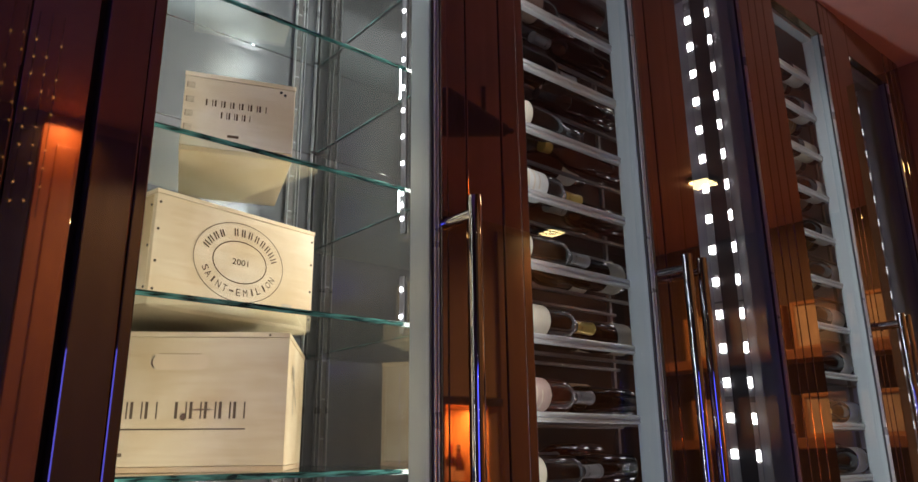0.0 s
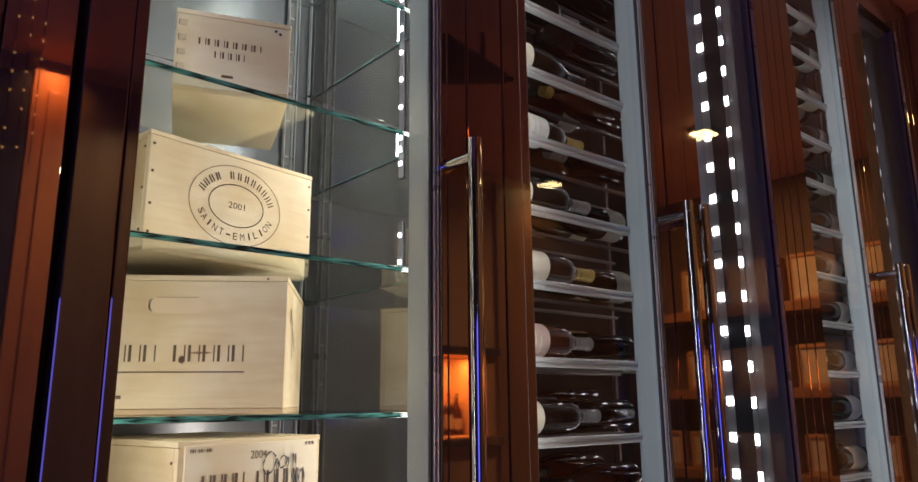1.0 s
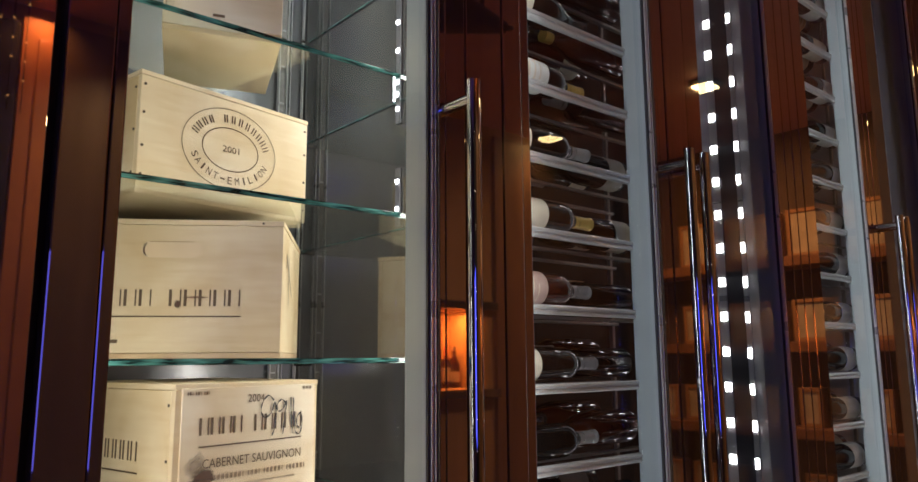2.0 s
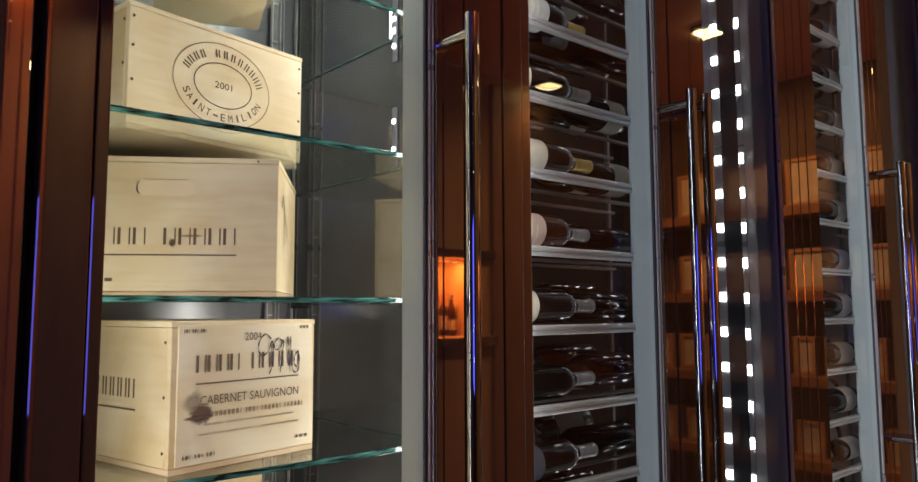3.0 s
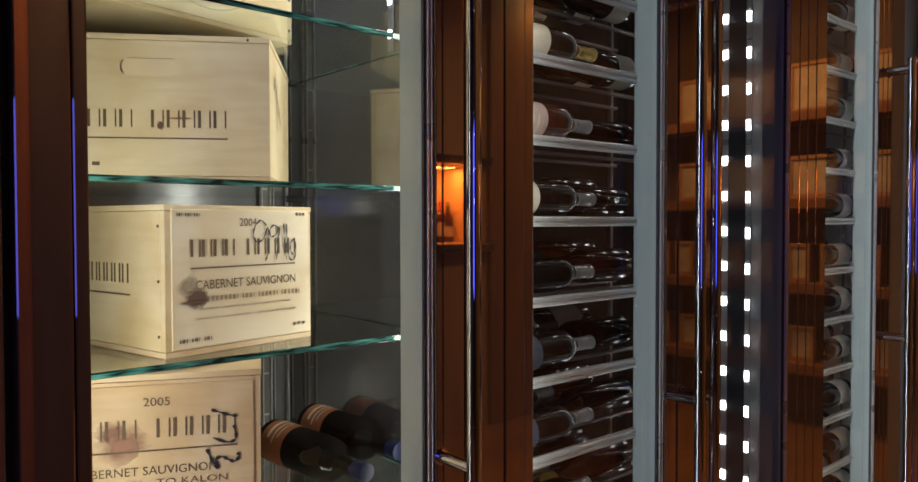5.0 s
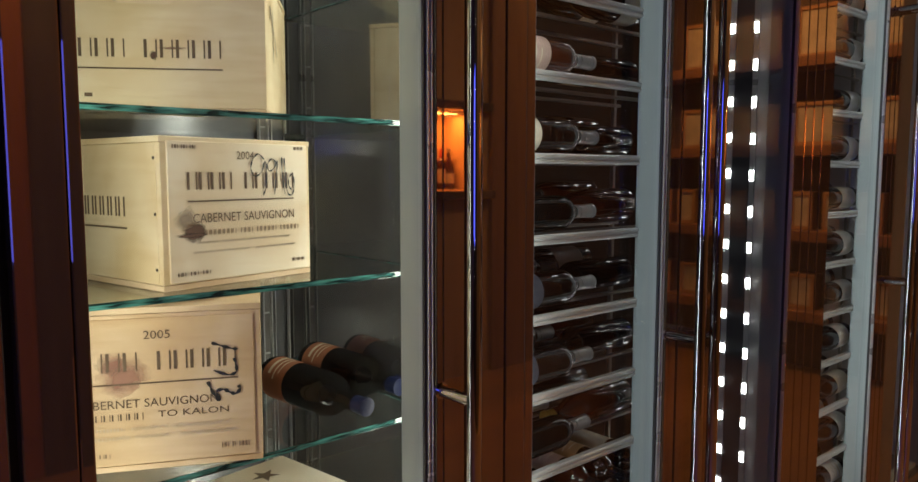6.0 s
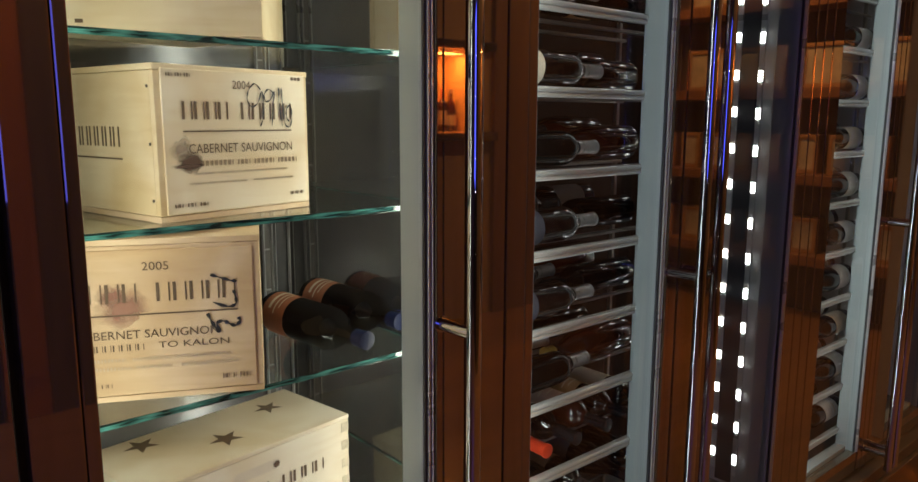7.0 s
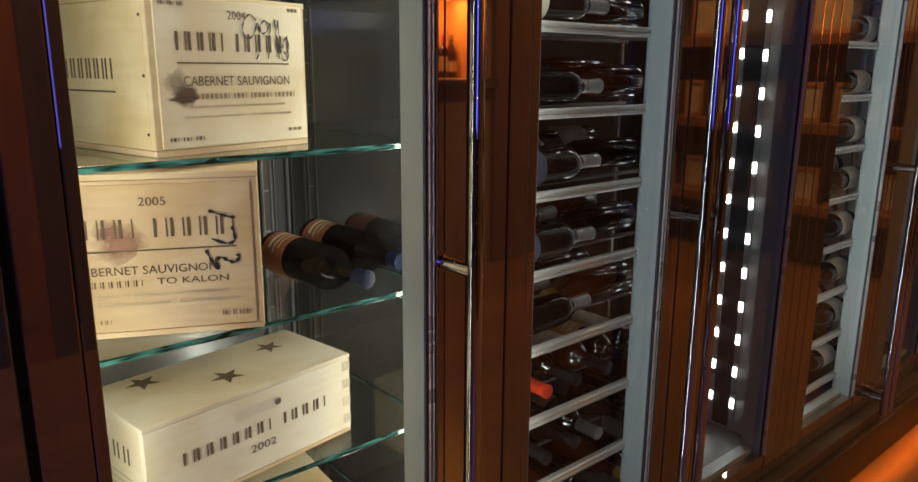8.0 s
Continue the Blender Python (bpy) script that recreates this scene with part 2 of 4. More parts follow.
# ---------------------------------------------------------------- the room
CEIL = 3.31
FLOOR_M = plain("amber_wood_floor", (0.24, 0.105, 0.036), 0.28, var=0.35, scale=30, stretch=(0.1, 1, 1))
WALL_M = plain("ochre_wall", (0.46, 0.275, 0.13), 0.7, var=0.10, scale=12, bump=0.1)
DARKWALL = plain("brown_wall", (0.088, 0.050, 0.030), 0.6, var=0.2, scale=10)
CEIL_M = plain("maroon_ceiling", (0.72, 0.45, 0.42), 0.6, var=0.08, scale=10)
slab("floor", -3.0, 5.6, -3.0, 1.2, -0.1, 0.0, FLOOR_M, "amber stained wooden floor", category="floor")
slab("ceiling", -3.0, 5.6, -3.0, 1.2, CEIL, CEIL + 0.12, CEIL_M, "dark maroon painted ceiling", category="ceiling")
slab("wall_west", -3.1, -3.0, -3.0, 1.2, 0, CEIL, DARKWALL, "dark brown wall", category="wall")
slab("wall_east", 5.6, 5.7, -3.0, 1.2, 0, CEIL, DARKWALL, "dark brown wall", category="wall")
slab("wall_north", -3.0, 5.6, 1.1, 1.2, 0, CEIL, DARKWALL, "wall behind the cabinets", category="wall")
slab("wall_return", 3.56, 3.70, -0.25, 1.1, 0, CEIL, WALL_M, "ochre plaster wall beside the cabinets", category="wall", bevel=0.004)
PANELLING = plain("brown_panelling", (0.150, 0.112, 0.064), 0.45, var=0.3, scale=20, stretch=(1, 1, 0.1))
SMOKED_P = plain("smoked_panelling", (0.040, 0.036, 0.034), 0.3, var=0.3, scale=20, stretch=(1, 1, 0.1))
AMBER_P = plain("amber_panelling", (0.235, 0.118, 0.046), 0.45, var=0.3, scale=20, stretch=(1, 1, 0.1))
# south wall with its niche
NX0, NX1, NZ0, NZ1 = 3.22, 3.62, 1.34, 1.90
bm = box(B(), -3.0, NX0, -3.14, -3.0, 0, CEIL)
box(bm, NX1, 5.6, -3.14, -3.0, 0, CEIL)
box(bm, NX0, NX1, -3.14, -3.0, 0, NZ0)
box(bm, NX0, NX1, -3.14, -3.0, NZ1, CEIL)
box(bm, NX0 - 0.1, NX1 + 0.1, -3.42, -3.40, NZ0 - 0.1, NZ1 + 0.1)
box(bm, NX0 - 0.02, NX0, -3.40, -3.14, NZ0 - 0.02, NZ1 + 0.02)
box(bm, NX1, NX1 + 0.02, -3.40, -3.14, NZ0 - 0.02, NZ1 + 0.02)
box(bm, NX0, NX1, -3.40, -3.14, NZ0 - 0.02, NZ0)
box(bm, NX0, NX1, -3.40, -3.14, NZ1, NZ1 + 0.02)
tagged(part("wall_south", bm, WALL_M), "warm ochre wall with a lit niche", "wall", "", "structure")
area("niche_lamp", look((3.42, -3.2, 1.89), (3.42, -3.24, 1.4)), 0.3, 0.1, 20, (1.0, 0.38, 0.09))
slab("trim", -2.99, 0.56, -2.995, -2.96, 0, 3.2, SMOKED_P, "dark grey smoked wall panelling", category="panelling", bevel=0.004)
slab("trim", 0.762, 1.395, -2.995, -2.96, 0, 3.235, PANELLING, "brown wooden wall panelling", category="panelling", bevel=0.004)
slab("trim", 1.40, 3.10, -2.995, -2.96, 0, 2.73, AMBER_P, "amber brown wooden wall panelling", category="panelling", bevel=0.004)
slab("trim", 3.72, 5.59, -2.995, -2.96, 0, 3.235, AMBER_P, "amber brown wooden wall panelling", category="panelling", bevel=0.004)
slab("trim", 3.10, 3.72, -2.995, -2.94, 1.90, 1.96, GLOSS_WOOD, "dark walnut niche ledge", category="trim", bevel=0.004)
slab("trim", 3.10, 3.72, -2.995, -2.92, 1.28, 1.34, GLOSS_WOOD, "dark walnut niche ledge", category="trim", bevel=0.004)
ORANGE_W = plain("orange_stained_wood", (0.55, 0.19, 0.045), 0.45, var=0.2, scale=25, stretch=(1, 1, 0.1))
dd = thing("door_1", pose(0.57, -2.995, 0), "tall orange stained panelled door", "door", kind="structure")
part("door_leaf", box(B(), 0, 0.188, 0.0, 0.04, 0, 3.235, 0.004), ORANGE_W, dd)
part("door_panel", box(B(), 0.068, 0.168, 0.041, 0.052, 0.2, 3.13, 0.006), ORANGE_W, dd)
# unseen lamp added to wash the top of the orange door
area("door_fill_lamp", look((0.655, -2.86, 3.29), (0.655, -2.96, 2.75)), 0.12, 0.03, 2.0, (1.0, 0.42, 0.14), 115)
# shelving with framed boards on the east wall, lit by an unseen added lamp above
UNIT_M = plain("brown_shelving", (0.24, 0.10, 0.04), 0.4, var=0.25, scale=20)
FRAME_W = plain("honey_frame_wood", (0.42, 0.20, 0.075), 0.4, var=0.25, scale=25)
BOARD_W = plain("faded_board", (0.52, 0.40, 0.27), 0.6, var=0.3, scale=14)
for z, wide, tall, step in ((2.285, 0.39, 0.36, 0.46), (1.66, 0.39, 0.31, 0.46), (1.05, 0.16, 0.28, 0.235), (0.47, 0.20, 0.26, 0.30)):
    tagged(part("wall_shelf", box(B(), 5.30, 5.598, -2.9, -0.6, z - 0.075, z, 0.004), UNIT_M), "brown wooden wall shelf", "shelf", "room shelves")
    y0 = -1.56
    while y0 - step > -2.85:
        y0 -= step
    while y0 + wide < -0.62:
        bx = thing("display_case", pose(5.42, y0, z + 0.0005), "framed wooden display case on a wall shelf", "display case", "display cases")
        part("case_body", box(B(), 0, 0.11, 0, wide, 0, tall, 0.004), UNIT_M, bx)
        part("case_panel", box(B(), -0.004, -0.0005, 0.03, wide - 0.03, 0.03, tall - 0.03, 0.001), BOARD_W, bx, "faded pale board in the frame")
        for a, b2, c2, d2 in ((0, 0.028, 0, tall), (wide - 0.028, wide, 0, tall), (0.029, wide - 0.029, 0, 0.028), (0.029, wide - 0.029, tall - 0.028, tall)):
            part("case_frame", box(B(), -0.016, -0.0006, a, b2, c2, d2, 0.003), FRAME_W, bx)
        y0 += step
area("shelf_fill_lamp", look((4.6, -1.75, 3.2), (5.6, -1.75, 1.4)), 1.8, 0.1, 20, (1.0, 0.5, 0.18), 140)
slab("baseboard", 0.16, 3.56, -0.040, 0.5, 0.145, 0.192, plain("brown_plinth", (0.075, 0.046, 0.026), 0.65, var=0.25, scale=24, stretch=(0.15, 1, 1)), "brown plinth rail below the cabinet doors", category="plinth", bevel=0.004)
slab("baseboard", 0.16, 3.555, -0.058, 0.5, 0.0, 0.144, plain("dark_brown_plinth", (0.042, 0.025, 0.014), 0.55, var=0.25, scale=24, stretch=(0.15, 1, 1)), "dark brown toe board of the cabinets", category="plinth", bevel=0.003)
slab("baseboard", -3.0, 0.157, -0.035, 0.5, 0.0, 0.192, GLOSS_WOOD, "brown plinth below the panelling", category="plinth", bevel=0.006)

# ---------------------------------------------------------------- cabinets
ZB, ZT = 0.275, 3.147
SHELVES = (0.436, 0.716, 0.998, 1.275, 1.551, 1.830, 2.114, 2.394, 2.674)


def cabinet(x0, x1, depth, label, side, back, group="wine cabinets"):
    c = thing("wine_cabinet", pose(0, 0, 0.19), label, "wine cabinet", group)
    z0, z1 = 0.0, CEIL - 0.19 - 0.004
    part("side_panel", box(B(), x0, x0 + 0.02, 0.075, depth, z0, z1), side, c)
    part("side_panel", box(B(), x1 - 0.02, x1, 0.075, depth, z0, z1), side, c)
    part("back_panel", box(B(), x0 + 0.021, x1 - 0.021, depth - 0.02, depth, z0, z1), back, c)
    if side is SIDE_IN:
        # thin black strip on the side panel between the two LED strips
        part("led_gap_strip", box(B(), x1 - 0.0235, x1 - 0.0205, 0.188, 0.244, 0.07, z1 - 0.1, 0.0008), DARK_ALU, c, "black strip between the light strips")
    part("bottom_panel", box(B(), x0 + 0.021, x1 - 0.021, 0.035, depth - 0.021, 0.003, 0.06), SILL_M, c)
    part("top_panel", box(B(), x0 + 0.021, x1 - 0.021, 0.035, depth - 0.021, z1 - 0.09, z1), LINER, c)
    return c


cab1 = cabinet(0.13, 0.905, 0.74, "tall display cabinet lined with dark mirror panels", PANEL, BACKP)
cab2 = cabinet(0.930, 2.195, 0.62, "tall wine cabinet with dark lining", SIDE_IN, DARK_IN)
cab3 = cabinet(2.216, 3.481, 0.62, "tall wine cabinet with dark lining", SIDE_IN, DARK_IN)


def door(left, glass, right, handle_x, label):
    """A door: wooden stile strips, aluminium inner frame, a pane and a long pull handle."""
    x0, x1 = glass
    d = thing("cabinet_door", pose(x0, 0, 0.2), label, "cabinet door", "cabinet doors")
    z0, z1 = 0.0, CEIL - 0.2 - 0.006
    zb, zt = ZB - 0.2, ZT - 0.2
    for strips in (left, right):
        for i, (a, b, y) in enumerate(strips):
            part("stile", box(B(), a - x0, b - x0, y, 0.034, z0, z1, 0.0025), GLOSS_WOOD, d)
    w0, w1 = left[-1][1] - x0, right[0][0] - x0
    part("bottom_rail", box(B(), w0 + 0.001, w1 - 0.001, 0.003, 0.034, z0, zb, 0.002), GLOSS_WOOD, d)
    part("top_rail", box(B(), w0 + 0.001, w1 - 0.001, 0.003, 0.034, zt, z1, 0.002), GLOSS_WOOD, d)
    # aluminium frame: flat jamb with stepped front profile
    g = x1 - x0
    jamb = box(B(), g, g + 0.0165, 0.012, 0.072, zb, zt, 0.001)
    part("jamb", jamb, ALU, d, "grey satin aluminium jamb")
    part("jamb", box(B(), -0.018, -0.002, 0.036, 0.072, zb, zt, 0.001), ALU, d)
    # dark fillers behind the stiles, added to stop LED light leaking through gaps
    part("gasket", box(B(), left[0][0] - 0.007 - x0, -0.019, 0.0345, 0.060, z0, z1), DARK_ALU, d)
    part("gasket", box(B(), g + 0.0170, right[-1][1] - x0, 0.0345, 0.060, z0, z1), DARK_ALU, d)
    part("gasket", box(B(), g + 0.0005, g + 0.005, 0.006, 0.0115, zb, zt), DARK_ALU, d, "black rubber gasket")
    part("trim", box(B(), g + 0.006, g + 0.010, 0.002, 0.0115, zb, zt, 0.0008), STEEL, d, "thin steel trim")
    part("trim", box(B(), g + 0.0125, g + 0.0155, 0.000, 0.0115, zb, zt, 0.0008), STEEL, d, "thin steel trim")
    part("sill", box(B(), 0.0, g - 0.001, 0.036, 0.072, zb - 0.02, zb + 0.012, 0.001), ALU, d, "grey aluminium sill")
    part("head", box(B(), 0.0, g - 0.001, 0.036, 0.072, zt - 0.012, zt + 0.02, 0.001), ALU, d)
    p = part("pane", box(B(), -0.001, g - 0.0005, 0.020, 0.026, zb - 0.01, zt + 0.01), [CLEAR, GLASS], d, "clear glass pane")
    for f in p.data.polygons:
        f.material_index = 1 if f.normal.y < -0.5 else 0
    p.visible_shadow = False
    if handle_x is not None:
        hx = handle_x + 0.002 - x0
        h = part("handle", rod(B(), (hx, -0.085, 0.02), (hx, -0.085, 1.832), 0.0125, 28), CHROME, d, "long polished chrome pull handle", True)
        for z in (0.075, 0.894, 1.800):
            bm = rod(B(), (hx, 0.002, z), (hx, -0.078, z), 0.0105, 18)
            rod(bm, (hx, 0.003, z), (hx, -0.004, z), 0.0145, 20)
            part("handle_post", bm, CHROME, h, "", True)
    return d


P1 = [(0.780, 0.7955, -0.004), (0.798, 0.847, 0.0), (0.850, 0.943, 0.0)]
P1b = [(0.947, 0.998, 0.0), (1.0005, 1.025, 0.004)]
P2 = [(1.452, 1.468, -0.004), (1.4705, 1.503, 0.0)]
P2b = [(1.507, 1.600, 0.0), (1.6025, 1.670, 0.003)]
P3 = [(2.063, 2.120, 0.0), (2.123, 2.173, 0.0), (2.176, 2.229, 0.0)]
sh = lambda s, k: [(a + k, b + k, y) for a, b, y in s]
LAB = "glossy bronze-brown framed glass door with chrome handle"
door([(0.1725, 0.232, 0.0), (0.2335, 0.251, 0.003)], (0.251, 0.7625), P1, 0.790, LAB)
door(P1b, (1.025, 1.4345), P2, 1.460, LAB)
door(P2b, (1.670, 2.0455), P3, 1.522, LAB)
door(sh(P1b, 1.286), (2.311, 2.7205 - 0.03), [(2.708, 2.746, 0.0), (2.7485, 2.789, 0.0)], 2.752, LAB)
door(sh(P2b, 1.286), (2.956, 3.3315), sh(P3, 1.286), 2.808, LAB)

# panelling beyond the display cabinet
pan = thing("wall_panel", pose(-1.4, 0, 0.2), "glossy bronze-brown wall panel", "wall panel")
for a, b in ((0.0, 0.745), (0.75, 1.425), (1.428, 1.4765)):
    part("panel_board", box(B(), a, b, 0.004, 0.034, 0, CEIL - 0.206, 0.003), GLOSS_WOOD, pan)
part("dark_pane", box(B(), 1.4785, 1.5605, 0.008, 0.030, 0, CEIL - 0.206, 0.001), SMOKED, pan, "smoked dark glass strip")

# ---------------------------------------------------------------- glass shelves
for z in SHELVES:
    s = thing("glass_shelf", pose(0.56, 0.148, z), "thick clear glass shelf with green edge", "shelf", "glass shelves")
    w, dp = 0.324, 0.55
    bm = box(B(), -0.400, w - 0.002, 0.0, dp, -0.005, 0.005, 0.0008)
    o = part("shelf_plate", bm, [SHELF, EDGE], s)
    for f in o.data.polygons:
        if f.normal.y < -0.5 or abs(f.normal.x) > 0.5:
            f.material_index = 1
    o.visible_shadow = False
    for px, py in ((w - 0.012, 0.05), (w - 0.012, dp - 0.03), (-0.2, dp - 0.03)):
        part("shelf_peg", rod(B(), (px + 0.012, py, -0.009), (px - 0.012, py, -0.009), 0.004, 10), CHROME, s, "small chrome shelf peg", True)

UPR = (0.812, 0.834, 0.880)
st = thing("shelf_standard", pose(0.86, 0.70, 0.25), "slim chrome shelf uprights in the cabinet corner", "shelf upright")
for x in UPR:
    part("upright", box(B(), x - 0.86 - 0.0016, x - 0.86 + 0.0016, -0.006, 0.006, 0, 2.85, 0.0006), STEEL, st)
part("channel", box(B(), UPR[0] - 0.86 + 0.0018, UPR[1] - 0.86 - 0.0018, 0.003, 0.0065, 0, 2.85, 0.0006), DULL_STEEL, st, "dull steel slotted channel")
part("channel", box(B(), UPR[1] - 0.86 + 0.008, UPR[1] - 0.86 + 0.011, -0.004, 0.006, 0, 2.85, 0.0006), STEEL, st)
for k in range(28):
    part("slot_tab", box(B(), UPR[0] - 0.86 + 0.005, UPR[0] - 0.86 + 0.017, 0.0, 0.0028, 0.07 + k * 0.1, 0.074 + k * 0.1), STEEL, st)

# ---------------------------------------------------------------- LED strips


def led_strip(x, y, z0, z1, pitch, size, facing, rows=1, base=None, width=0.016, wide=0.0, label="white LED light strip on the cabinet side", glow=None):
    s = thing("led_strip", pose(x, y, z0) @ pose(0, 0, 0, 0, 0, facing), label, "light strip", "LED strips")
    part("strip_base", box(B(), -width / 2, width / 2, 0.0, 0.003, 0, z1 - z0), base or STEEL, s)
    k = 0
    while (k + 0.5) * pitch < z1 - z0:
        z = (k + 0.5) * pitch
        h = size * 1.3 / rows if rows > 1 else size
        for j in range(rows):
            zj = z + (j - (rows - 1) / 2) * h
            hh = h * (0.28 if rows > 1 else 0.5)
            part("led", box(B(), -(wide or size) / 2, (wide or size) / 2, -0.003, -0.0002, zj - hh, zj + hh, 0.0006), glow or LED_M, s)
        k += 1
    return s


led_strip(0.880, 0.262, 2.06, 3.02, 0.067, 0.008, -90, base=LINER)
led_strip(0.880, 0.262, 1.84, 1.96, 0.060, 0.008, -90, base=LINER)
for k in (0, 1.286):
    far = k > 0
    led_strip(2.170 + k, 0.258, 0.2966, 3.22, 0.1108, 0.026, -90, width=0.026, wide=0.020, glow=LED_DIM if far else LED_M)
    led_strip(2.170 + k, 0.178, 0.2906, 3.22, 0.1108, 0.026, -90, rows=4, wide=0.012, glow=LED_DIM if far else LED_M)

# ---------------------------------------------------------------- lights of the room seen in reflections
LAMP_M = emit("warm_diffuser", (1.0, 0.72, 0.30), 30)
BLACK_M = plain("black_metal", (0.012, 0.011, 0.011), 0.5, var=0.1)
for x, y in ((4.20, -2.79), (4.14, -1.39)):
    cl = thing("ceiling_light", pose(x, y, CEIL - 0.045), "square warm ceiling light with thin dark frame", "ceiling light", "ceiling lights")
    part("light_frame", box(B(), -0.09, 0.09, -0.09, 0.09, 0.012, 0.044, 0.003), BLACK_M, cl)
    part("diffuser", box(B(), -0.075, 0.075, -0.075, 0.075, 0.0, 0.0115, 0.002), LAMP_M, cl)
sp = thing("spotlight", pose(2.16, -1.38, CEIL - 0.004), "small black conical ceiling spotlight", "spotlight")
part("spot_stem", rod(B(), (0, 0, 0), (0, 0, -0.18), 0.012, 12), BLACK_M, sp)
part("spot_head", rod(B(), (-0.26, 0, -0.215), (0.12, 0.02, -0.205), 0.118, 24, 0.030), BLACK_M, sp, "", True)
part("spot_cable", rod(B(), (0.12, 0.02, -0.205), (0.17, 0.02, -0.195), 0.014, 10), BLACK_M, sp)
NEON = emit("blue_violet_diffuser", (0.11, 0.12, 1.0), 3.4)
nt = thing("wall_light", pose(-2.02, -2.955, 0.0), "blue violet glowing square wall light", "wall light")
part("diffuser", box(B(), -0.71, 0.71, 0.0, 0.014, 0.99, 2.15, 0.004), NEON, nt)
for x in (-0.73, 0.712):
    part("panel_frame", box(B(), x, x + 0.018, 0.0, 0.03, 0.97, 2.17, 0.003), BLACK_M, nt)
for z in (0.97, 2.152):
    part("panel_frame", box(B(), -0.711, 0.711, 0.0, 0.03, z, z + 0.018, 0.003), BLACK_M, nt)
fl = thing("light_string", pose(-1.25, -2.97, 0.0), "upright string of small white lights on wall", "light string")
DOT = emit("string_bulb", (1.0, 0.93, 0.85), 130)
part("string_backing", box(B(), -0.02, 0.02, -0.006, 0.0, 0.1, 3.15), BLACK_M, fl)
for i in range(15):
    for j in range(3):
        z = 0.18 + 0.2 * i + 0.028 * j
        part("bulb", box(B(), -0.008, 0.008, 0.0005, 0.010, z - 0.008, z + 0.008, 0.003), DOT, fl)
AMBER = emit("amber_bulb", (1.0, 0.50, 0.14), 1.6)
bc = thing("bead_curtain", pose(0.26, -2.0, 0.0), "hanging curtain of amber light beads", "bead curtain")
for i in range(5):
    part("bead_string", rod(B(), (0.045 * i, 0, 2.45), (0.045 * i, 0, CEIL - 0.002), 0.002, 6), BLACK_M, bc)
    for j in range(10):
        if (i * 7 + j * 3) % 4:
            r = bmesh.new()
            bmesh.ops.create_icosphere(r, subdivisions=1, radius=0.0045, matrix=Matrix.Translation((0.045 * i, 0.004, 2.5 + 0.075 * j + 0.01 * (i % 2))))
            part("bead", r, AMBER, bc)

# ---------------------------------------------------------------- wooden wine cases


def lettering(parent, text, x, z, w, h, mat, y=-0.0012, name="lettering", turn=0.0):
    """Words in the built-in font, fitted to w by h, centred at x, z on the front of a case."""
    c = bpy.data.curves.new("text", "FONT")
    c.body, c.size, c.extrude, c.resolution_u = text, 1.0, 0.0, 3
    tmp = bpy.data.objects.new("text", c)
    scene.collection.objects.link(tmp)
    me = bpy.data.meshes.new_from_object(tmp.evaluated_get(bpy.context.evaluated_depsgraph_get()))
    bpy.data.objects.remove(tmp)
    xs, ys = [v.co.x for v in me.vertices], [v.co.y for v in me.vertices]
    mx, my, sx, sy = (min(xs) + max(xs)) / 2, (min(ys) + max(ys)) / 2, max(xs) - min(xs), max(ys) - min(ys)
    ca, sa = math.cos(turn), math.sin(turn)
    for v in me.vertices:
        a, b = (v.co.x - mx) * w / sx, (v.co.y - my) * h / sy
        v.co = (x + a * ca - b * sa, y, z + a * sa + b * ca)
    me.materials.append(mat)
    me.name = name
    o = new(name, me)
    o.parent = parent
    return o


def bars(parent, count, x, z, w, h, mat, y=-0.0012, name="marking", gaps=(), gap=0.18):
    """A row of plain upright bars in the size of unlettered wording."""
    bm = B()
    slot = w / count
    for i in range(count):
        if i in gaps:
            continue
        a = x - w / 2 + slot * (i + gap / 2)
        b = a + slot * (1 - gap)
        t, thin = slot * 0.19, slot * 0.09
        box(bm, a, a + t, y, y + 0.0008, z - h / 2, z + h / 2)
        box(bm, b - thin, b, y, y + 0.0008, z - h / 2, z + h / 2)
    return part(name, bm, mat, parent)


def strip(parent, x, z, w, h, mat, y=-0.0012, name="marking"):
    return part(name, box(B(), x - w / 2, x + w / 2, y, y + 0.0008, z - h / 2, z + h / 2), mat, parent)


def stroke(parent, pts, r, mat, name="pen_scribble", y=-0.0016):
    """A pen stroke: a flat ribbon along smooth points x, z."""
    n = 10
    path = []
    for i in range(len(pts) - 1):
        p0, p1, p2, p3 = (Vector(pts[max(0, min(len(pts) - 1, k))]) for k in (i - 1, i, i + 1, i + 2))
        for s in range(n):
            t = s / n
            path.append(0.5 * (2 * p1 + (p2 - p0) * t + (2 * p0 - 5 * p1 + 4 * p2 - p3) * t * t + (3 * p1 - p0 - 3 * p2 + p3) * t ** 3))
    path.append(Vector(pts[-1]))
    bm = B()
    prev = None
    for i, p in enumerate(path):
        d = (path[min(i + 1, len(path) - 1)] - path[max(i - 1, 0)]).normalized()
        nrm = Vector((-d.y, d.x)) * r * (0.75 + 0.35 * math.sin(i * 0.6))
        a, b = bm.verts.new((p.x + nrm.x, y, p.y + nrm.y)), bm.verts.new((p.x - nrm.x, y, p.y - nrm.y))
        if prev:
            bm.faces.new((prev[0], prev[1], b, a))
        prev = (a, b)
    return part(name, bm, mat, parent)


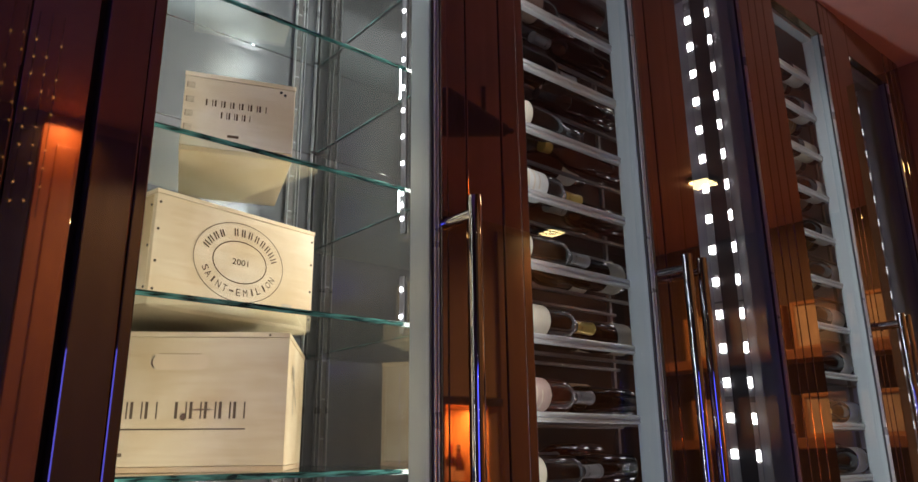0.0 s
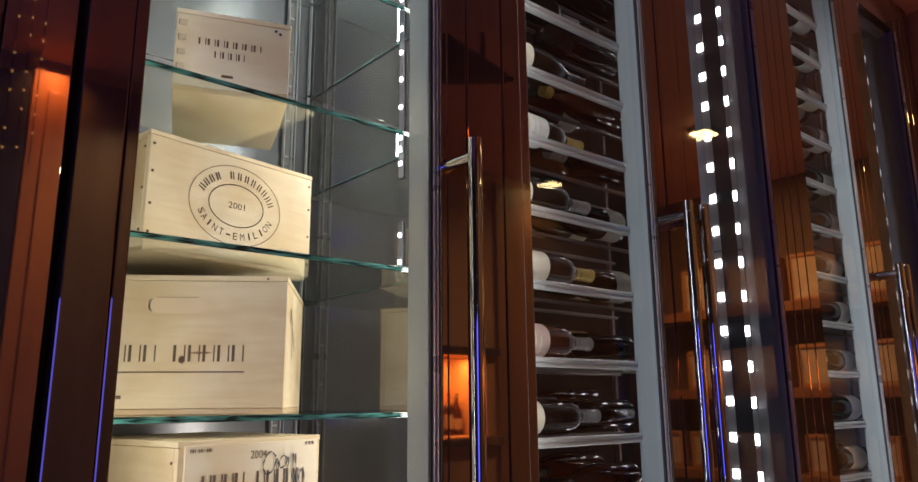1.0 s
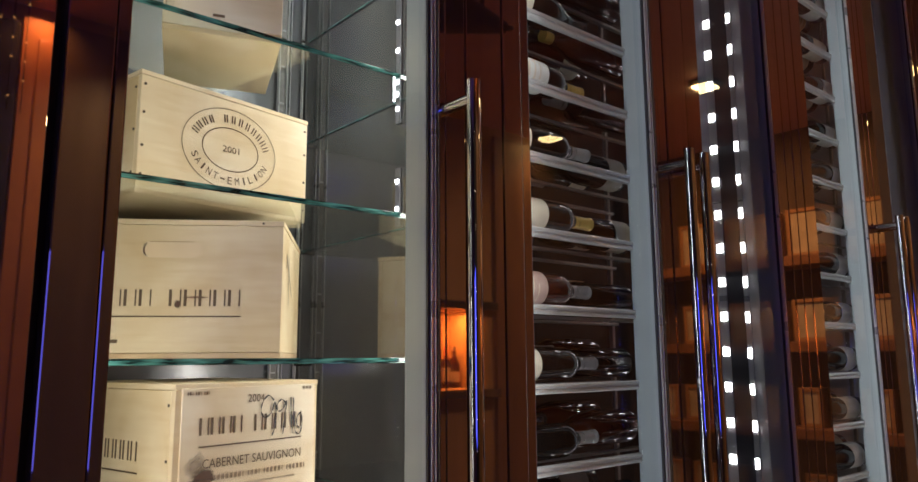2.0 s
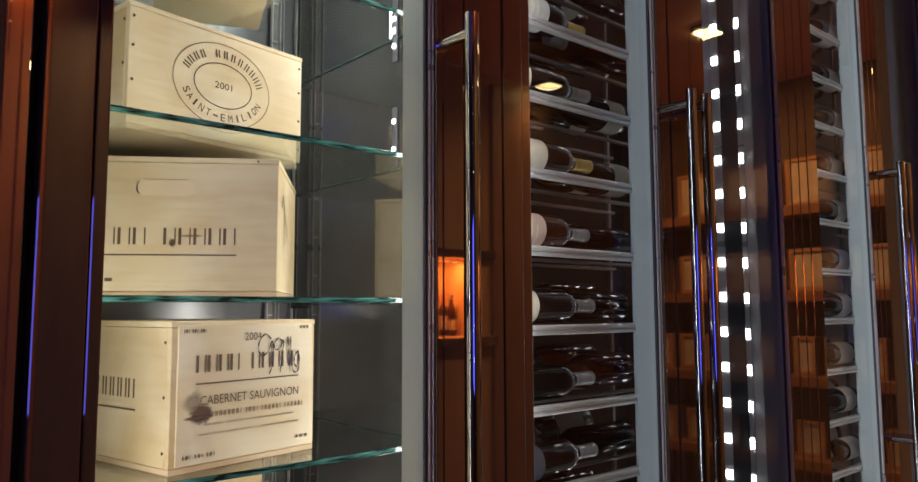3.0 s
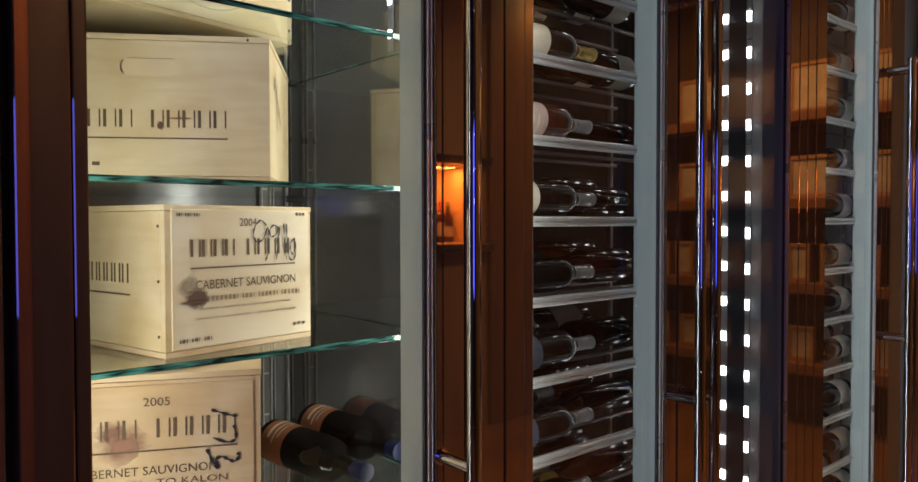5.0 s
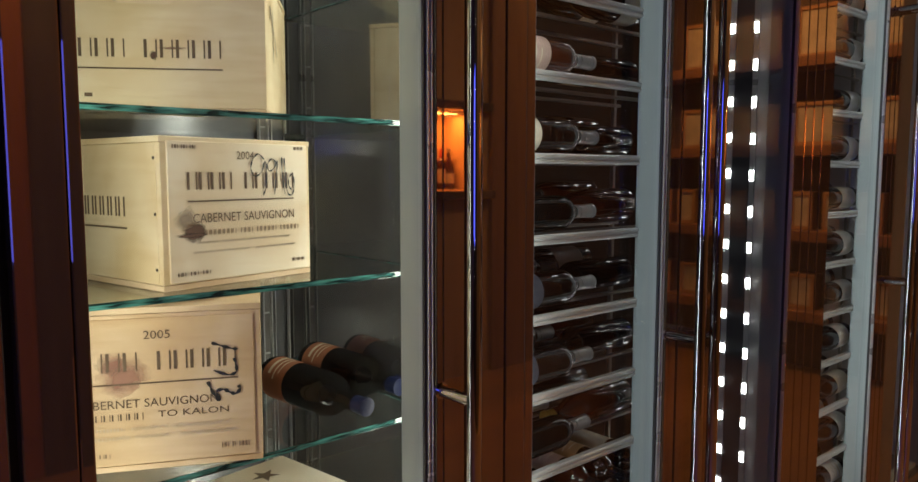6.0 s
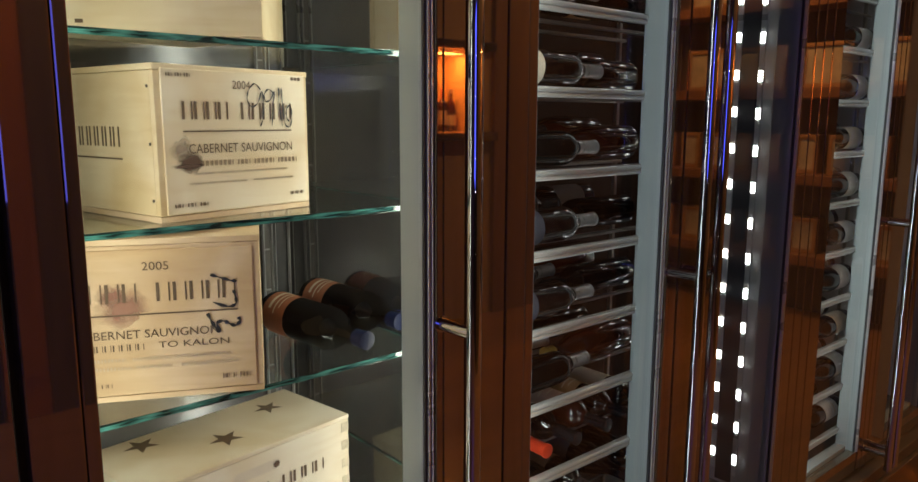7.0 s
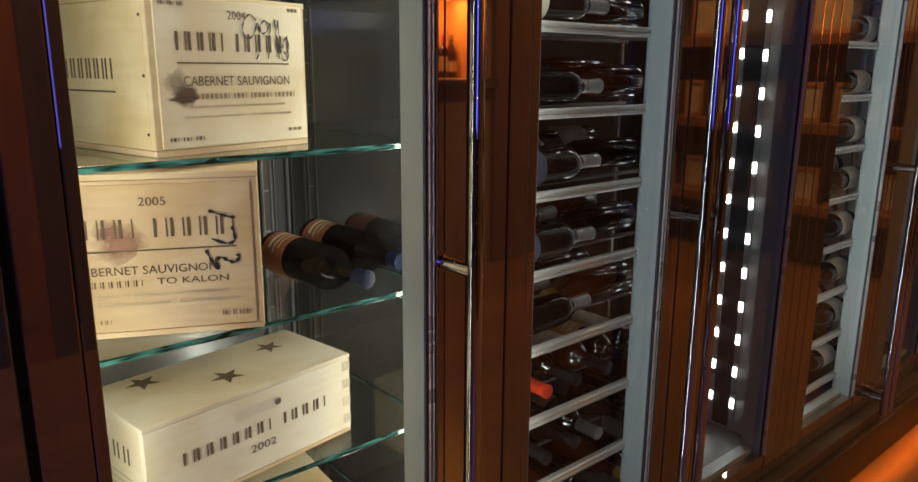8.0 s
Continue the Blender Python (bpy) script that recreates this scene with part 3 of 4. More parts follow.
def blot(parent, x, z, rx, rz, mat, seed, y=-0.0010, name="stain"):
    rng = random.Random(seed)
    bm = B()
    ph = [rng.uniform(0, 6.3) for _ in range(4)]
    c = bm.verts.new((x, y, z))
    ring = []
    for i in range(36):
        a = 2 * math.pi * i / 36
        k = 1 + 0.16 * math.sin(2 * a + ph[0]) + 0.12 * math.sin(3 * a + ph[1]) + 0.07 * math.sin(7 * a + ph[2]) + 0.05 * math.sin(11 * a + ph[3])
        ring.append(bm.verts.new((x + rx * k * math.cos(a), y, z + rz * k * math.sin(a))))
    for i in range(36):
        bm.faces.new((c, ring[i], ring[(i + 1) % 36]))
    return part(name, bm, mat, parent)


def oval(parent, x, z, rx, rz, t, mat, name="printed_oval"):
    bm = B()
    a, b = [], []
    for i in range(72):
        q = 2 * math.pi * i / 72
        a.append(bm.verts.new((x + (rx + t) * math.cos(q), -0.0012, z + (rz + t) * math.sin(q))))
        b.append(bm.verts.new((x + rx * math.cos(q), -0.0012, z + rz * math.sin(q))))
    for i in range(72):
        j = (i + 1) % 72
        bm.faces.new((a[i], a[j], b[j], b[i]))
    return part(name, bm, mat, parent)


def wine_case(a, b, z, h, depth, label, mat, t=0.011, lid=0.010, proud=0.004, nails=True, front_nails=True):
    """A wooden case whose front runs from a to b; local x along the front, y to its back, z up."""
    d = Vector(b) - Vector(a)
    w = d.length
    c = thing("wine_case", pose(a[0], a[1], z, 0, 0, math.degrees(math.atan2(d.y, d.x))), label, "wine case", "wooden wine cases")
    e = 0.0014
    part("front_board", box(B(), 0.0, w, 0.0, t, lid, h - lid, e), mat, c)
    part("back_board", box(B(), 0.0, w, depth - t, depth, lid, h - lid, e), mat, c)
    part("end_board", box(B(), 0.0, t, t + 0.0004, depth - t - 0.0004, lid, h - lid, e), mat, c)
    part("end_board", box(B(), w - t, w, t + 0.0004, depth - t - 0.0004, lid, h - lid, e), mat, c)
    part("lid", box(B(), -proud * 0.3, w + proud * 0.3, -proud * 0.2, depth + proud * 0.3, h - lid + 0.0005, h, e), mat, c)
    # the darker tan puts the shade of the underside into the board's colour
    part("base_board", box(B(), 0.0, w, 0.0, depth, 0.0, lid - 0.0005, e), PINE_T, c, "tan base board darkened for underside shade")
    if nails:
        for x in (0.007, w - 0.007) if front_nails else ():
            for k in (0.12, 0.36, 0.64, 0.88):
                part("nail", rod(B(), (x, 0.0015, h * k), (x, -0.0012, h * k), 0.0026, 8), NAIL, c)
        for y0 in (0.016,):
            for k in (0.14, 0.5, 0.86):
                part("nail", rod(B(), (0.0015, y0, h * k), (-0.0012, y0, h * k), 0.0026, 8), NAIL, c)
    return c


JOINT = plain("end_grain", (0.56, 0.48, 0.34), 0.7, var=0.25, scale=150)

# top case, small, brand at its middle
c = wine_case((0.360, 0.225), (0.548, 0.157), 2.1195, 0.150, 0.27, "small pale wooden wine case with finger joints on glass shelf", PINE_W, nails=False)
bars(c, 7, 0.093, 0.0915, 0.112, 0.0125, INK)
bars(c, 4, 0.093, 0.069, 0.055, 0.0125, INK)
strip(c, 0.091, 0.029, 0.020, 0.005, INK)
for z in (0.123, 0.094, 0.066, 0.039):
    part("finger_joint", box(B(), 0.004, 0.018, -0.0008, 0.002, z - 0.006, z + 0.006), JOINT, c)
    strip(c, 0.0045, z, 0.0012, 0.011, INK)
for x, z in ((0.173, 0.133), (0.181, 0.128)):
    part("nail", rod(B(), (x, 0.001, z), (x, -0.0012, z), 0.0028, 8), INK_B, c)

# case with the printed oval
c = wine_case((0.34, 0.248), (0.694, 0.323), 1.8355, 0.206, 0.34, "pale pine wine case with printed oval emblem", PINE, lid=0.009)
OX, OZ = 0.180, 0.1035
oval(c, OX, OZ, 0.1005, 0.0760, 0.0014, INK)
oval(c, OX, OZ, 0.0595, 0.0395, 0.0020, INK)
lettering(c, "2001", OX, OZ, 0.036, 0.012, INK)
for i, ch in enumerate("SAINT-EMILION"):
    q = radians(203 + i * (134 / 12.0))
    lx, lz = OX + 0.081 * math.cos(q), OZ + 0.0585 * math.sin(q)
    tang = math.atan2(0.0585 * math.cos(q), -0.081 * math.sin(q))
    lettering(c, ch, lx, lz, 0.0035 if ch in "I" else 0.0095, 0.003 if ch == "-" else 0.0135, INK, turn=tang)
for i in range(13):
    if i == 4:
        continue
    q = radians(158 - i * (140 / 12.0))
    lx, lz = OX + 0.081 * math.cos(q), OZ + 0.0585 * math.sin(q)
    tang = math.atan2(-0.0585 * math.cos(q), 0.081 * math.sin(q))
    bm = B()
    for o in (-0.0035, 0.0022):
        box(bm, o, o + 0.0020, -0.0012, -0.0004, -0.0072, 0.0072)
    bmesh.ops.transform(bm, matrix=Matrix.Translation((lx, 0, lz)) @ Matrix.Rotation(-tang, 4, "Y"), verts=bm.verts)
    part("marking", bm, INK, c)
strip(c, 0.296, 0.036, 0.024, 0.007, JOINT)

# large case with a hand slot, set askew
c = wine_case((0.251, 0.421), (0.587, 0.203), 1.5565, 0.244, 0.35, "large pale pine wine case with hand slot set askew", PINE, nails=False)
slot = B()
for k in range(9):
    q = math.pi / 2 + math.pi * k / 8
    slot.verts.new((0.172 + 0.0145 * math.cos(q), -0.0010, 0.190 + 0.0145 * math.sin(q)))
for k in range(9):
    q = -math.pi / 2 + math.pi * k / 8
    slot.verts.new((0.246 + 0.0145 * math.cos(q), -0.0010, 0.190 + 0.0145 * math.sin(q)))
slot.faces.new(slot.verts)
part("slot_recess", slot, plain("slot_wood", (0.77, 0.62, 0.40), 0.6, var=0.08), c, "routed hand slot")
# the slot is flat: a dark crescent and top line paint its inner shade
bm = B()
for k in range(14):
    q0, q1 = math.pi * (0.42 + 0.095 * k), math.pi * (0.42 + 0.095 * (k + 1))
    if k > 11:
        break
    w0 = 0.0055 * math.sin(math.pi * k / 12.0) + 0.0006
    w1 = 0.0055 * math.sin(math.pi * (k + 1) / 12.0) + 0.0006
    p = [(0.172 + r * math.cos(q), -0.0016, 0.190 + r * math.sin(q)) for q, r in ((q0, 0.0148), (q1, 0.0148), (q1, 0.0148 - w1), (q0, 0.0148 - w0))]
    bm.faces.new([bm.verts.new(v) for v in p])
part("slot_inner_shade", bm, KNOT_SHADE, c)
bm = box(B(), 0.172, 0.246, -0.0016, -0.0008, 0.2032, 0.2046)
part("slot_inner_shade", bm, plain("slot_top_shade", (0.45, 0.32, 0.18), 0.6, var=0.1), c)
bars(c, 10, 0.206, 0.105, 0.250, 0.029, INK, gaps=(4,))
strip(c, 0.206, 0.0725, 0.250, 0.0022, INK)
strip(c, 0.121, 0.030, 0.012, 0.006, INK)
blot(c, 0.2235, 0.094, 0.0075, 0.0075, KNOT_SHADE, 5, name="knot_or_slot_shade")
blot(c, 0.255, 0.106, 0.030, 0.0022, STAIN, 6, name="knot_or_slot_shade")
for x in (0.365, 0.04):
    part("nail", rod(B(), (x, 0.0015, 0.239), (x, -0.0012, 0.239), 0.0022, 8), NAIL, c)
for x0, ln in ((0.404, 0.07),):
    s = B()
    for p0, p1 in (((0.06, 0.19), (0.16, 0.12)), ((0.05, 0.165), (0.075, 0.19)), ((0.10, 0.10), (0.10, 0.19))):
        dv = Vector((p1[0] - p0[0], p1[1] - p0[1])).normalized() * 0.0028
        q = [(0.4024, p0[0] - dv.y, p0[1] + dv.x), (0.4024, p0[0] + dv.y, p0[1] - dv.x), (0.4024, p1[0] + dv.y, p1[1] - dv.x), (0.4024, p1[0] - dv.y, p1[1] + dv.x)]
        s.faces.new([s.verts.new(v) for v in q])
    part("pen_scribble", s, INK_B, c)

# case with the 2004 label board
c = wine_case((0.40, 0.18), (0.684, 0.241), 1.2805, 0.236, 0.34, "pale pine wine case with printed 2004 board", PINE, front_nails=False)
part("label_board", box(B(), 0.010, 0.282, -0.0042, -0.0004, 0.012, 0.229, 0.0012), PINE_L, c, "pale printed front board")
Y4 = -0.0054
lettering(c, "2004", 0.150, 0.209, 0.034, 0.013, INK, Y4)
bars(c, 10, 0.146, 0.168, 0.212, 0.027, INK, Y4, gaps=(4,))
strip(c, 0.146, 0.1365, 0.208, 0.0022, INK, Y4)
lettering(c, "CABERNET SAUVIGNON", 0.150, 0.110, 0.200, 0.0145, INK, Y4)
bars(c, 24, 0.162, 0.087, 0.196, 0.0080, INK_P, Y4, gaps=(8, 12, 18))
GREY_INK = plain("fine_print", (0.58, 0.49, 0.36), 0.7, var=0.2, scale=200)
bars(c, 44, 0.147, 0.0715, 0.182, 0.0034, GREY_INK, Y4, gaps=(9, 10, 22, 33))
bars(c, 46, 0.150, 0.0565, 0.202, 0.0034, GREY_INK, Y4, gaps=(11, 24, 25, 26))
for x, z, w in ((0.038, 0.2205, 0.040), (0.262, 0.223, 0.020), (0.258, 0.0285, 0.028), (0.050, 0.0245, 0.058)):
    bars(c, 8, x, z, w, 0.0055, INK, Y4, gaps=(2, 5))
blot(c, 0.050, 0.090, 0.025, 0.021, KNOT_SHADE, 4, Y4 - 0.0002, name="knot_or_slot_shade")
blot(c, 0.040, 0.108, 0.020, 0.022, GREY_STAIN, 14, Y4 - 0.0001)
blot(c, 0.046, 0.084, 0.036, 0.004, KNOT_SHADE, 15, Y4 - 0.0003, name="knot_or_slot_shade")
stroke(c, [(0.187, 0.203), (0.175, 0.212), (0.163, 0.201), (0.16, 0.186), (0.168, 0.175), (0.181, 0.182), (0.189, 0.2), (0.192, 0.182), (0.19, 0.157), (0.184, 0.143)], 0.0014, INK_B, y=Y4 - 0.0008)
stroke(c, [(0.213, 0.198), (0.203, 0.204), (0.194, 0.195), (0.197, 0.184), (0.207, 0.188), (0.215, 0.201), (0.212, 0.178), (0.208, 0.144)], 0.0014, INK_B, y=Y4 - 0.0008)
stroke(c, [(0.224, 0.207), (0.225, 0.178), (0.23, 0.144)], 0.0014, INK_B, y=Y4 - 0.0008)
stroke(c, [(0.23, 0.206), (0.232, 0.175), (0.236, 0.147), (0.246, 0.143), (0.251, 0.159), (0.248, 0.178), (0.24, 0.172), (0.239, 0.159), (0.245, 0.151)], 0.0014, INK_B, y=Y4 - 0.0008)
# wording on its end board, in bars
bm = B()
for i in range(9):
    y0 = 0.102 + i * 0.0245
    for o in (0, 0.015):
        box(bm, -0.0012, -0.0003, y0 + o, y0 + o + 0.0035, 0.112, 0.143)
part("marking", bm, INK, c)
part("marking", box(B(), -0.0012, -0.0003, 0.098, 0.31, 0.0920, 0.0945), INK, c)

# case with the 2005 label
c = wine_case((0.234, 0.273), (0.53, 0.13), 1.0035, 0.254, 0.21, "wine-stained pale pine case printed 2005", PINE_T, nails=False)
part("label_board", box(B(), 0.006, 0.318, -0.0036, -0.0004, 0.012, 0.238, 0.0012), PINE_T, c, "printed front board with wine stains")
Y5 = -0.0048
lettering(c, "2005", 0.176, 0.2125, 0.038, 0.013, INK, Y5)
bars(c, 10, 0.173, 0.172, 0.240, 0.029, INK, Y5, gaps=(4,))
strip(c, 0.172, 0.138, 0.242, 0.0022, INK, Y5)
lettering(c, "CABERNET SAUVIGNON", 0.160, 0.1075, 0.206, 0.0130, INK, Y5)
bars(c, 10, 0.096, 0.087, 0.116, 0.010, INK, Y5)
lettering(c, "TO KALON", 0.226, 0.0885, 0.104, 0.0100, INK, Y5)
bars(c, 40, 0.180, 0.068, 0.196, 0.0055, GREY_INK, Y5, gaps=(9, 10, 22))
bars(c, 42, 0.185, 0.0545, 0.212, 0.0055, GREY_INK, Y5, gaps=(11, 22, 23, 24))
bars(c, 8, 0.287, 0.0305, 0.042, 0.008, INK, Y5, gaps=(2, 4))
bars(c, 6, 0.080, 0.028, 0.050, 0.006, INK, Y5, gaps=(3,))
blot(c, 0.126, 0.152, 0.044, 0.034, STAIN, 31, Y5 + 0.0005)
blot(c, 0.112, 0.168, 0.026, 0.018, STAIN, 33, Y5 + 0.0007)
stroke(c, [(0.255, 0.195), (0.271, 0.189), (0.286, 0.184), (0.294, 0.183)], 0.0024, INK_B, y=Y5 - 0.0008)
stroke(c, [(0.288, 0.169), (0.291, 0.157), (0.29, 0.146), (0.278, 0.143), (0.257, 0.151)], 0.0024, INK_B, y=Y5 - 0.0008)
stroke(c, [(0.248, 0.134), (0.253, 0.121), (0.26, 0.108), (0.265, 0.103), (0.261, 0.117), (0.271, 0.12), (0.28, 0.115), (0.289, 0.112), (0.296, 0.119), (0.293, 0.125)], 0.0028, INK_B, y=Y5 - 0.0008)

# low flat case with stars on its lid
c = wine_case((0.331, 0.146), (0.735, 0.209), 0.7215, 0.1595, 0.20, "low whitewashed wine case with dark stars on lid", PINE_W, nails=False, lid=0.008)
bars(c, 12, 0.204, 0.084, 0.290, 0.021, INK, gaps=(7,))
lettering(c, "2002", 0.210, 0.0505, 0.052, 0.014, INK)
for z in (0.03, 0.066, 0.102, 0.138):
    part("finger_joint", box(B(), 0.3915, 0.4085, -0.0008, 0.002, z - 0.010, z + 0.008), JOINT, c)
hs = B()
for k in range(9):
    q = math.pi / 2 + math.pi * k / 8
    hs.verts.new((0.166 + 0.009 * math.cos(q), -0.001, 0.121 + 0.009 * math.sin(q)))
for k in range(9):
    q = -math.pi / 2 + math.pi * k / 8
    hs.verts.new((0.240 + 0.009 * math.cos(q), -0.001, 0.121 + 0.009 * math.sin(q)))
hs.faces.new(hs.verts)
part("slot_recess", hs, plain("slot_shade_wood", (0.66, 0.58, 0.46), 0.6, var=0.1), c, "routed hand slot")
# dark blot painting the shade in the slot's right end
blot(c, 0.243, 0.121, 0.0085, 0.0085, KNOT_SHADE, 8, -0.0016, name="knot_or_slot_shade")
cm = c.matrix_world.inverted()
for sx, sy, r0 in ((0.389, 0.318, 0.031), (0.512, 0.253, 0.032), (0.631, 0.335, 0.029)):
    p = cm @ Vector((sx, sy, 0.881))
    bm = B()
    vs = []
    for k in range(10):
        r, q = (r0 if k % 2 == 0 else r0 * 0.40), math.pi / 2 + math.pi * k / 5 + 0.25
        vs.append(bm.verts.new((p.x + r * math.cos(q), p.y + r * math.sin(q), 0.1603)))
    bm.faces.new(vs)
    part("painted_star", bm, plain("star_paint", (0.13, 0.085, 0.045), 0.6, var=0.3, scale=90), c, "dark brown painted star")
bm = B()
for i in range(4):
    y0 = 0.05 + i * 0.034
    for o in (0, 0.014):
        box(bm, -0.0012, -0.0003, y0 + o, y0 + o + 0.0035, 0.082, 0.110)
part("marking", bm, INK, c)
bm = B()
for i in range(3):
    box(bm, -0.0012, -0.0003, 0.04, 0.15, 0.030 + i * 0.012, 0.033 + i * 0.012)
part("marking", bm, GREY_INK, c)
# further cases low in the cabinet
c = wine_case((0.36, 0.25), (0.70, 0.22), 0.4415, 0.17, 0.36, "plain pale pine wine case low in cabinet", PINE, nails=True)
bars(c, 9, 0.17, 0.09, 0.22, 0.026, INK)

# ---------------------------------------------------------------- bottles


def dark_glass(name, colour):
    m, n, l, p = material(name)
    p.inputs["Base Color"].default_value = (*colour, 1)
    p.inputs["Roughness"].default_value = 0.06
    p.inputs["Coat Weight"].default_value = 0.15
    no = n.new("ShaderNodeTexNoise")
    no.inputs["Scale"].default_value = 14
    r = n.new("ShaderNodeMapRange")
    r.inputs["To Min"].default_value, r.inputs["To Max"].default_value = 0.02, 0.09
    l.new(no.outputs[0], r.inputs["Value"]), l.new(r.outputs[0], p.inputs["Roughness"])
    return m


G_BLACK = dark_glass("black_brown_glass", (0.012, 0.006, 0.005))
G_DEEP = dark_glass("deep_black_glass", (0.004, 0.004, 0.004))
G_DEEP.node_tree.nodes["Principled BSDF"].inputs["Specular IOR Level"].default_value = 0.14
G_DEEP.node_tree.nodes["Principled BSDF"].inputs["Coat Weight"].default_value = 0.0
G_RED = dark_glass("red_brown_glass", (0.050, 0.012, 0.007))
SLIM = [(0, 0.012), (0.030, 0.0), (0.0365, 0.004), (0.0375, 0.02), (0.0375, 0.185), (0.036, 0.200), (0.030, 0.213), (0.020, 0.224), (0.0150, 0.235), (0.0142, 0.292), (0.0155, 0.294), (0.0155, 0.300), (0.0, 0.300)]
WIDE = [(0, 0.012), (0.034, 0.0), (0.0415, 0.004), (0.0425, 0.02), (0.0425, 0.145), (0.040, 0.172), (0.033, 0.198), (0.023, 0.222), (0.0160, 0.242), (0.0145, 0.290), (0.0158, 0.292), (0.0158, 0.298), (0.0, 0.298)]

BIG = [(0, 0.012), (0.034, 0.0), (0.0410, 0.004), (0.0420, 0.02), (0.0420, 0.180), (0.0405, 0.196), (0.034, 0.211), (0.022, 0.224), (0.0165, 0.236), (0.0150, 0.292), (0.0162, 0.294), (0.0162, 0.300), (0.0, 0.300)]


def paper(name, colour):
    return plain(name, colour, 0.65, var=0.18, scale=45)


def bottle(m, style, label):
    prof, glass, lab, l0, l1, cap = style
    o = thing("wine_bottle", m, label, "wine bottle", "wine bottles")
    part("bottle_glass", lathe(B(), prof, 28), glass, o, "", True)
    if lab is not None:
        r = prof[4][0] + 0.0005
        bm = lathe(B(), [(r, l0), (r, l1)], 28)
        part("paper_label", bm, lab, o, "", True)
        bm = B()
        for k, (za, zb, q0, q1) in enumerate(((0.25, 0.36, 0.9, 2.2), (0.5, 0.55, 0.7, 2.4), (0.68, 0.72, 1.0, 2.1))):
            za, zb = l0 + (l1 - l0) * za, l0 + (l1 - l0) * zb
            rr = r + 0.0004
            for turn in (0.0, math.pi):
                ring = [(rr * math.cos(q0 + turn + (q1 - q0) * i / 8), rr * math.sin(q0 + turn + (q1 - q0) * i / 8)) for i in range(9)]
                for p, q in zip(ring, ring[1:]):
                    bm.faces.new([bm.verts.new(v) for v in ((*p, za), (*q, za), (*q, zb), (*p, zb))])
        if lab not in (NAVY, UMBER):
            part("label_print", bm, GREY_INK, o)
    r = prof[9][0] + 0.0006
    part("capsule", lathe(B(), [(r + 0.0006, 0.238), (r, 0.252), (r, 0.291), (r + 0.0013, 0.2925), (r + 0.0013, 0.3006), (r - 0.002, 0.3015), (0, 0.3015)], 24), cap, o, "", True)
    return o


CREAM, WHITE, PINK, TAN, ORANGE = (paper("cream_label", (0.56, 0.50, 0.38)), paper("white_label", (0.62, 0.61, 0.56)), paper("dull_pink_label", (0.48, 0.34, 0.28)), paper("tan_label", (0.42, 0.28, 0.14)), paper("orange_label", (0.26, 0.085, 0.03)))
C_BLACK, C_GOLD, C_RED, C_BLUE, C_GREY = (plain("black_capsule", (0.015, 0.014, 0.016), 0.25, var=0.1), plain("gold_capsule", (0.62, 0.44, 0.12), 0.3, metal=0.8, var=0.1), plain("red_capsule", (0.42, 0.035, 0.012), 0.35, var=0.1), plain("blue_capsule", (0.007, 0.011, 0.038), 0.45, var=0.15), plain("pewter_capsule", (0.35, 0.34, 0.33), 0.3, metal=0.8, var=0.1))
NAVY, UMBER = paper("navy_label", (0.035, 0.036, 0.050)), paper("umber_label", (0.10, 0.062, 0.045))
C_BLUE.node_tree.nodes["Principled BSDF"].inputs["Specular IOR Level"].default_value = 0.2
STYLES = [
    (SLIM, G_BLACK, CREAM, 0.045, 0.150, C_BLACK), (WIDE, G_BLACK, WHITE, 0.04, 0.125, C_BLACK), (SLIM, G_RED, PINK, 0.045, 0.155, C_BLACK),
    (SLIM, G_BLACK, WHITE, 0.045, 0.145, C_GOLD), (WIDE, G_RED, CREAM, 0.045, 0.12, C_GREY), (SLIM, G_BLACK, TAN, 0.05, 0.14, C_BLACK),
    (SLIM, G_RED, CREAM, 0.05, 0.15, C_RED), (BIG, G_DEEP, ORANGE, 0.02, 0.092, C_BLUE), (SLIM, G_BLACK, None, 0, 0, C_BLACK), (WIDE, G_RED, None, 0, 0, C_GOLD),
    (WIDE, G_BLACK, NAVY, 0.04, 0.13, C_BLACK), (SLIM, G_BLACK, UMBER, 0.045, 0.15, C_GREY),
    (SLIM, G_BLACK, CREAM, 0.02, 0.085, C_GREY), (SLIM, G_BLACK, CREAM, 0.02, 0.120, C_GOLD), (SLIM, G_RED, PINK, 0.03, 0.125, C_GREY),
    (WIDE, G_BLACK, CREAM, 0.02, 0.085, C_BLACK), (SLIM, G_BLACK, NAVY, 0.03, 0.095, C_GREY), (SLIM, G_DEEP, None, 0, 0, C_GREY)]
WORDS = ["dark wine bottle with cream label lying on its side", "dark wide wine bottle with white label lying down", "red-brown wine bottle with faded pink label lying down",
         "dark wine bottle with white label and gold capsule", "wide red-brown bottle with cream label and pewter capsule", "dark wine bottle with tan label lying down",
         "red-brown wine bottle with red capsule lying down", "dark wine bottle with orange label and blue capsule", "plain dark wine bottle lying with label turned away", "plain red-brown bottle with gold capsule lying down",
         "dark wide wine bottle with navy label lying down", "dark wine bottle with umber label and pewter capsule",
         "dark wine bottle with short cream label, pewter capsule", "dark wine bottle with cream label and gold capsule", "red-brown bottle with faded pink label, pewter capsule",
         "dark wide wine bottle with short cream label lying down", "dark wine bottle with short navy label, pewter capsule", "plain black wine bottle with pewter capsule lying down"]
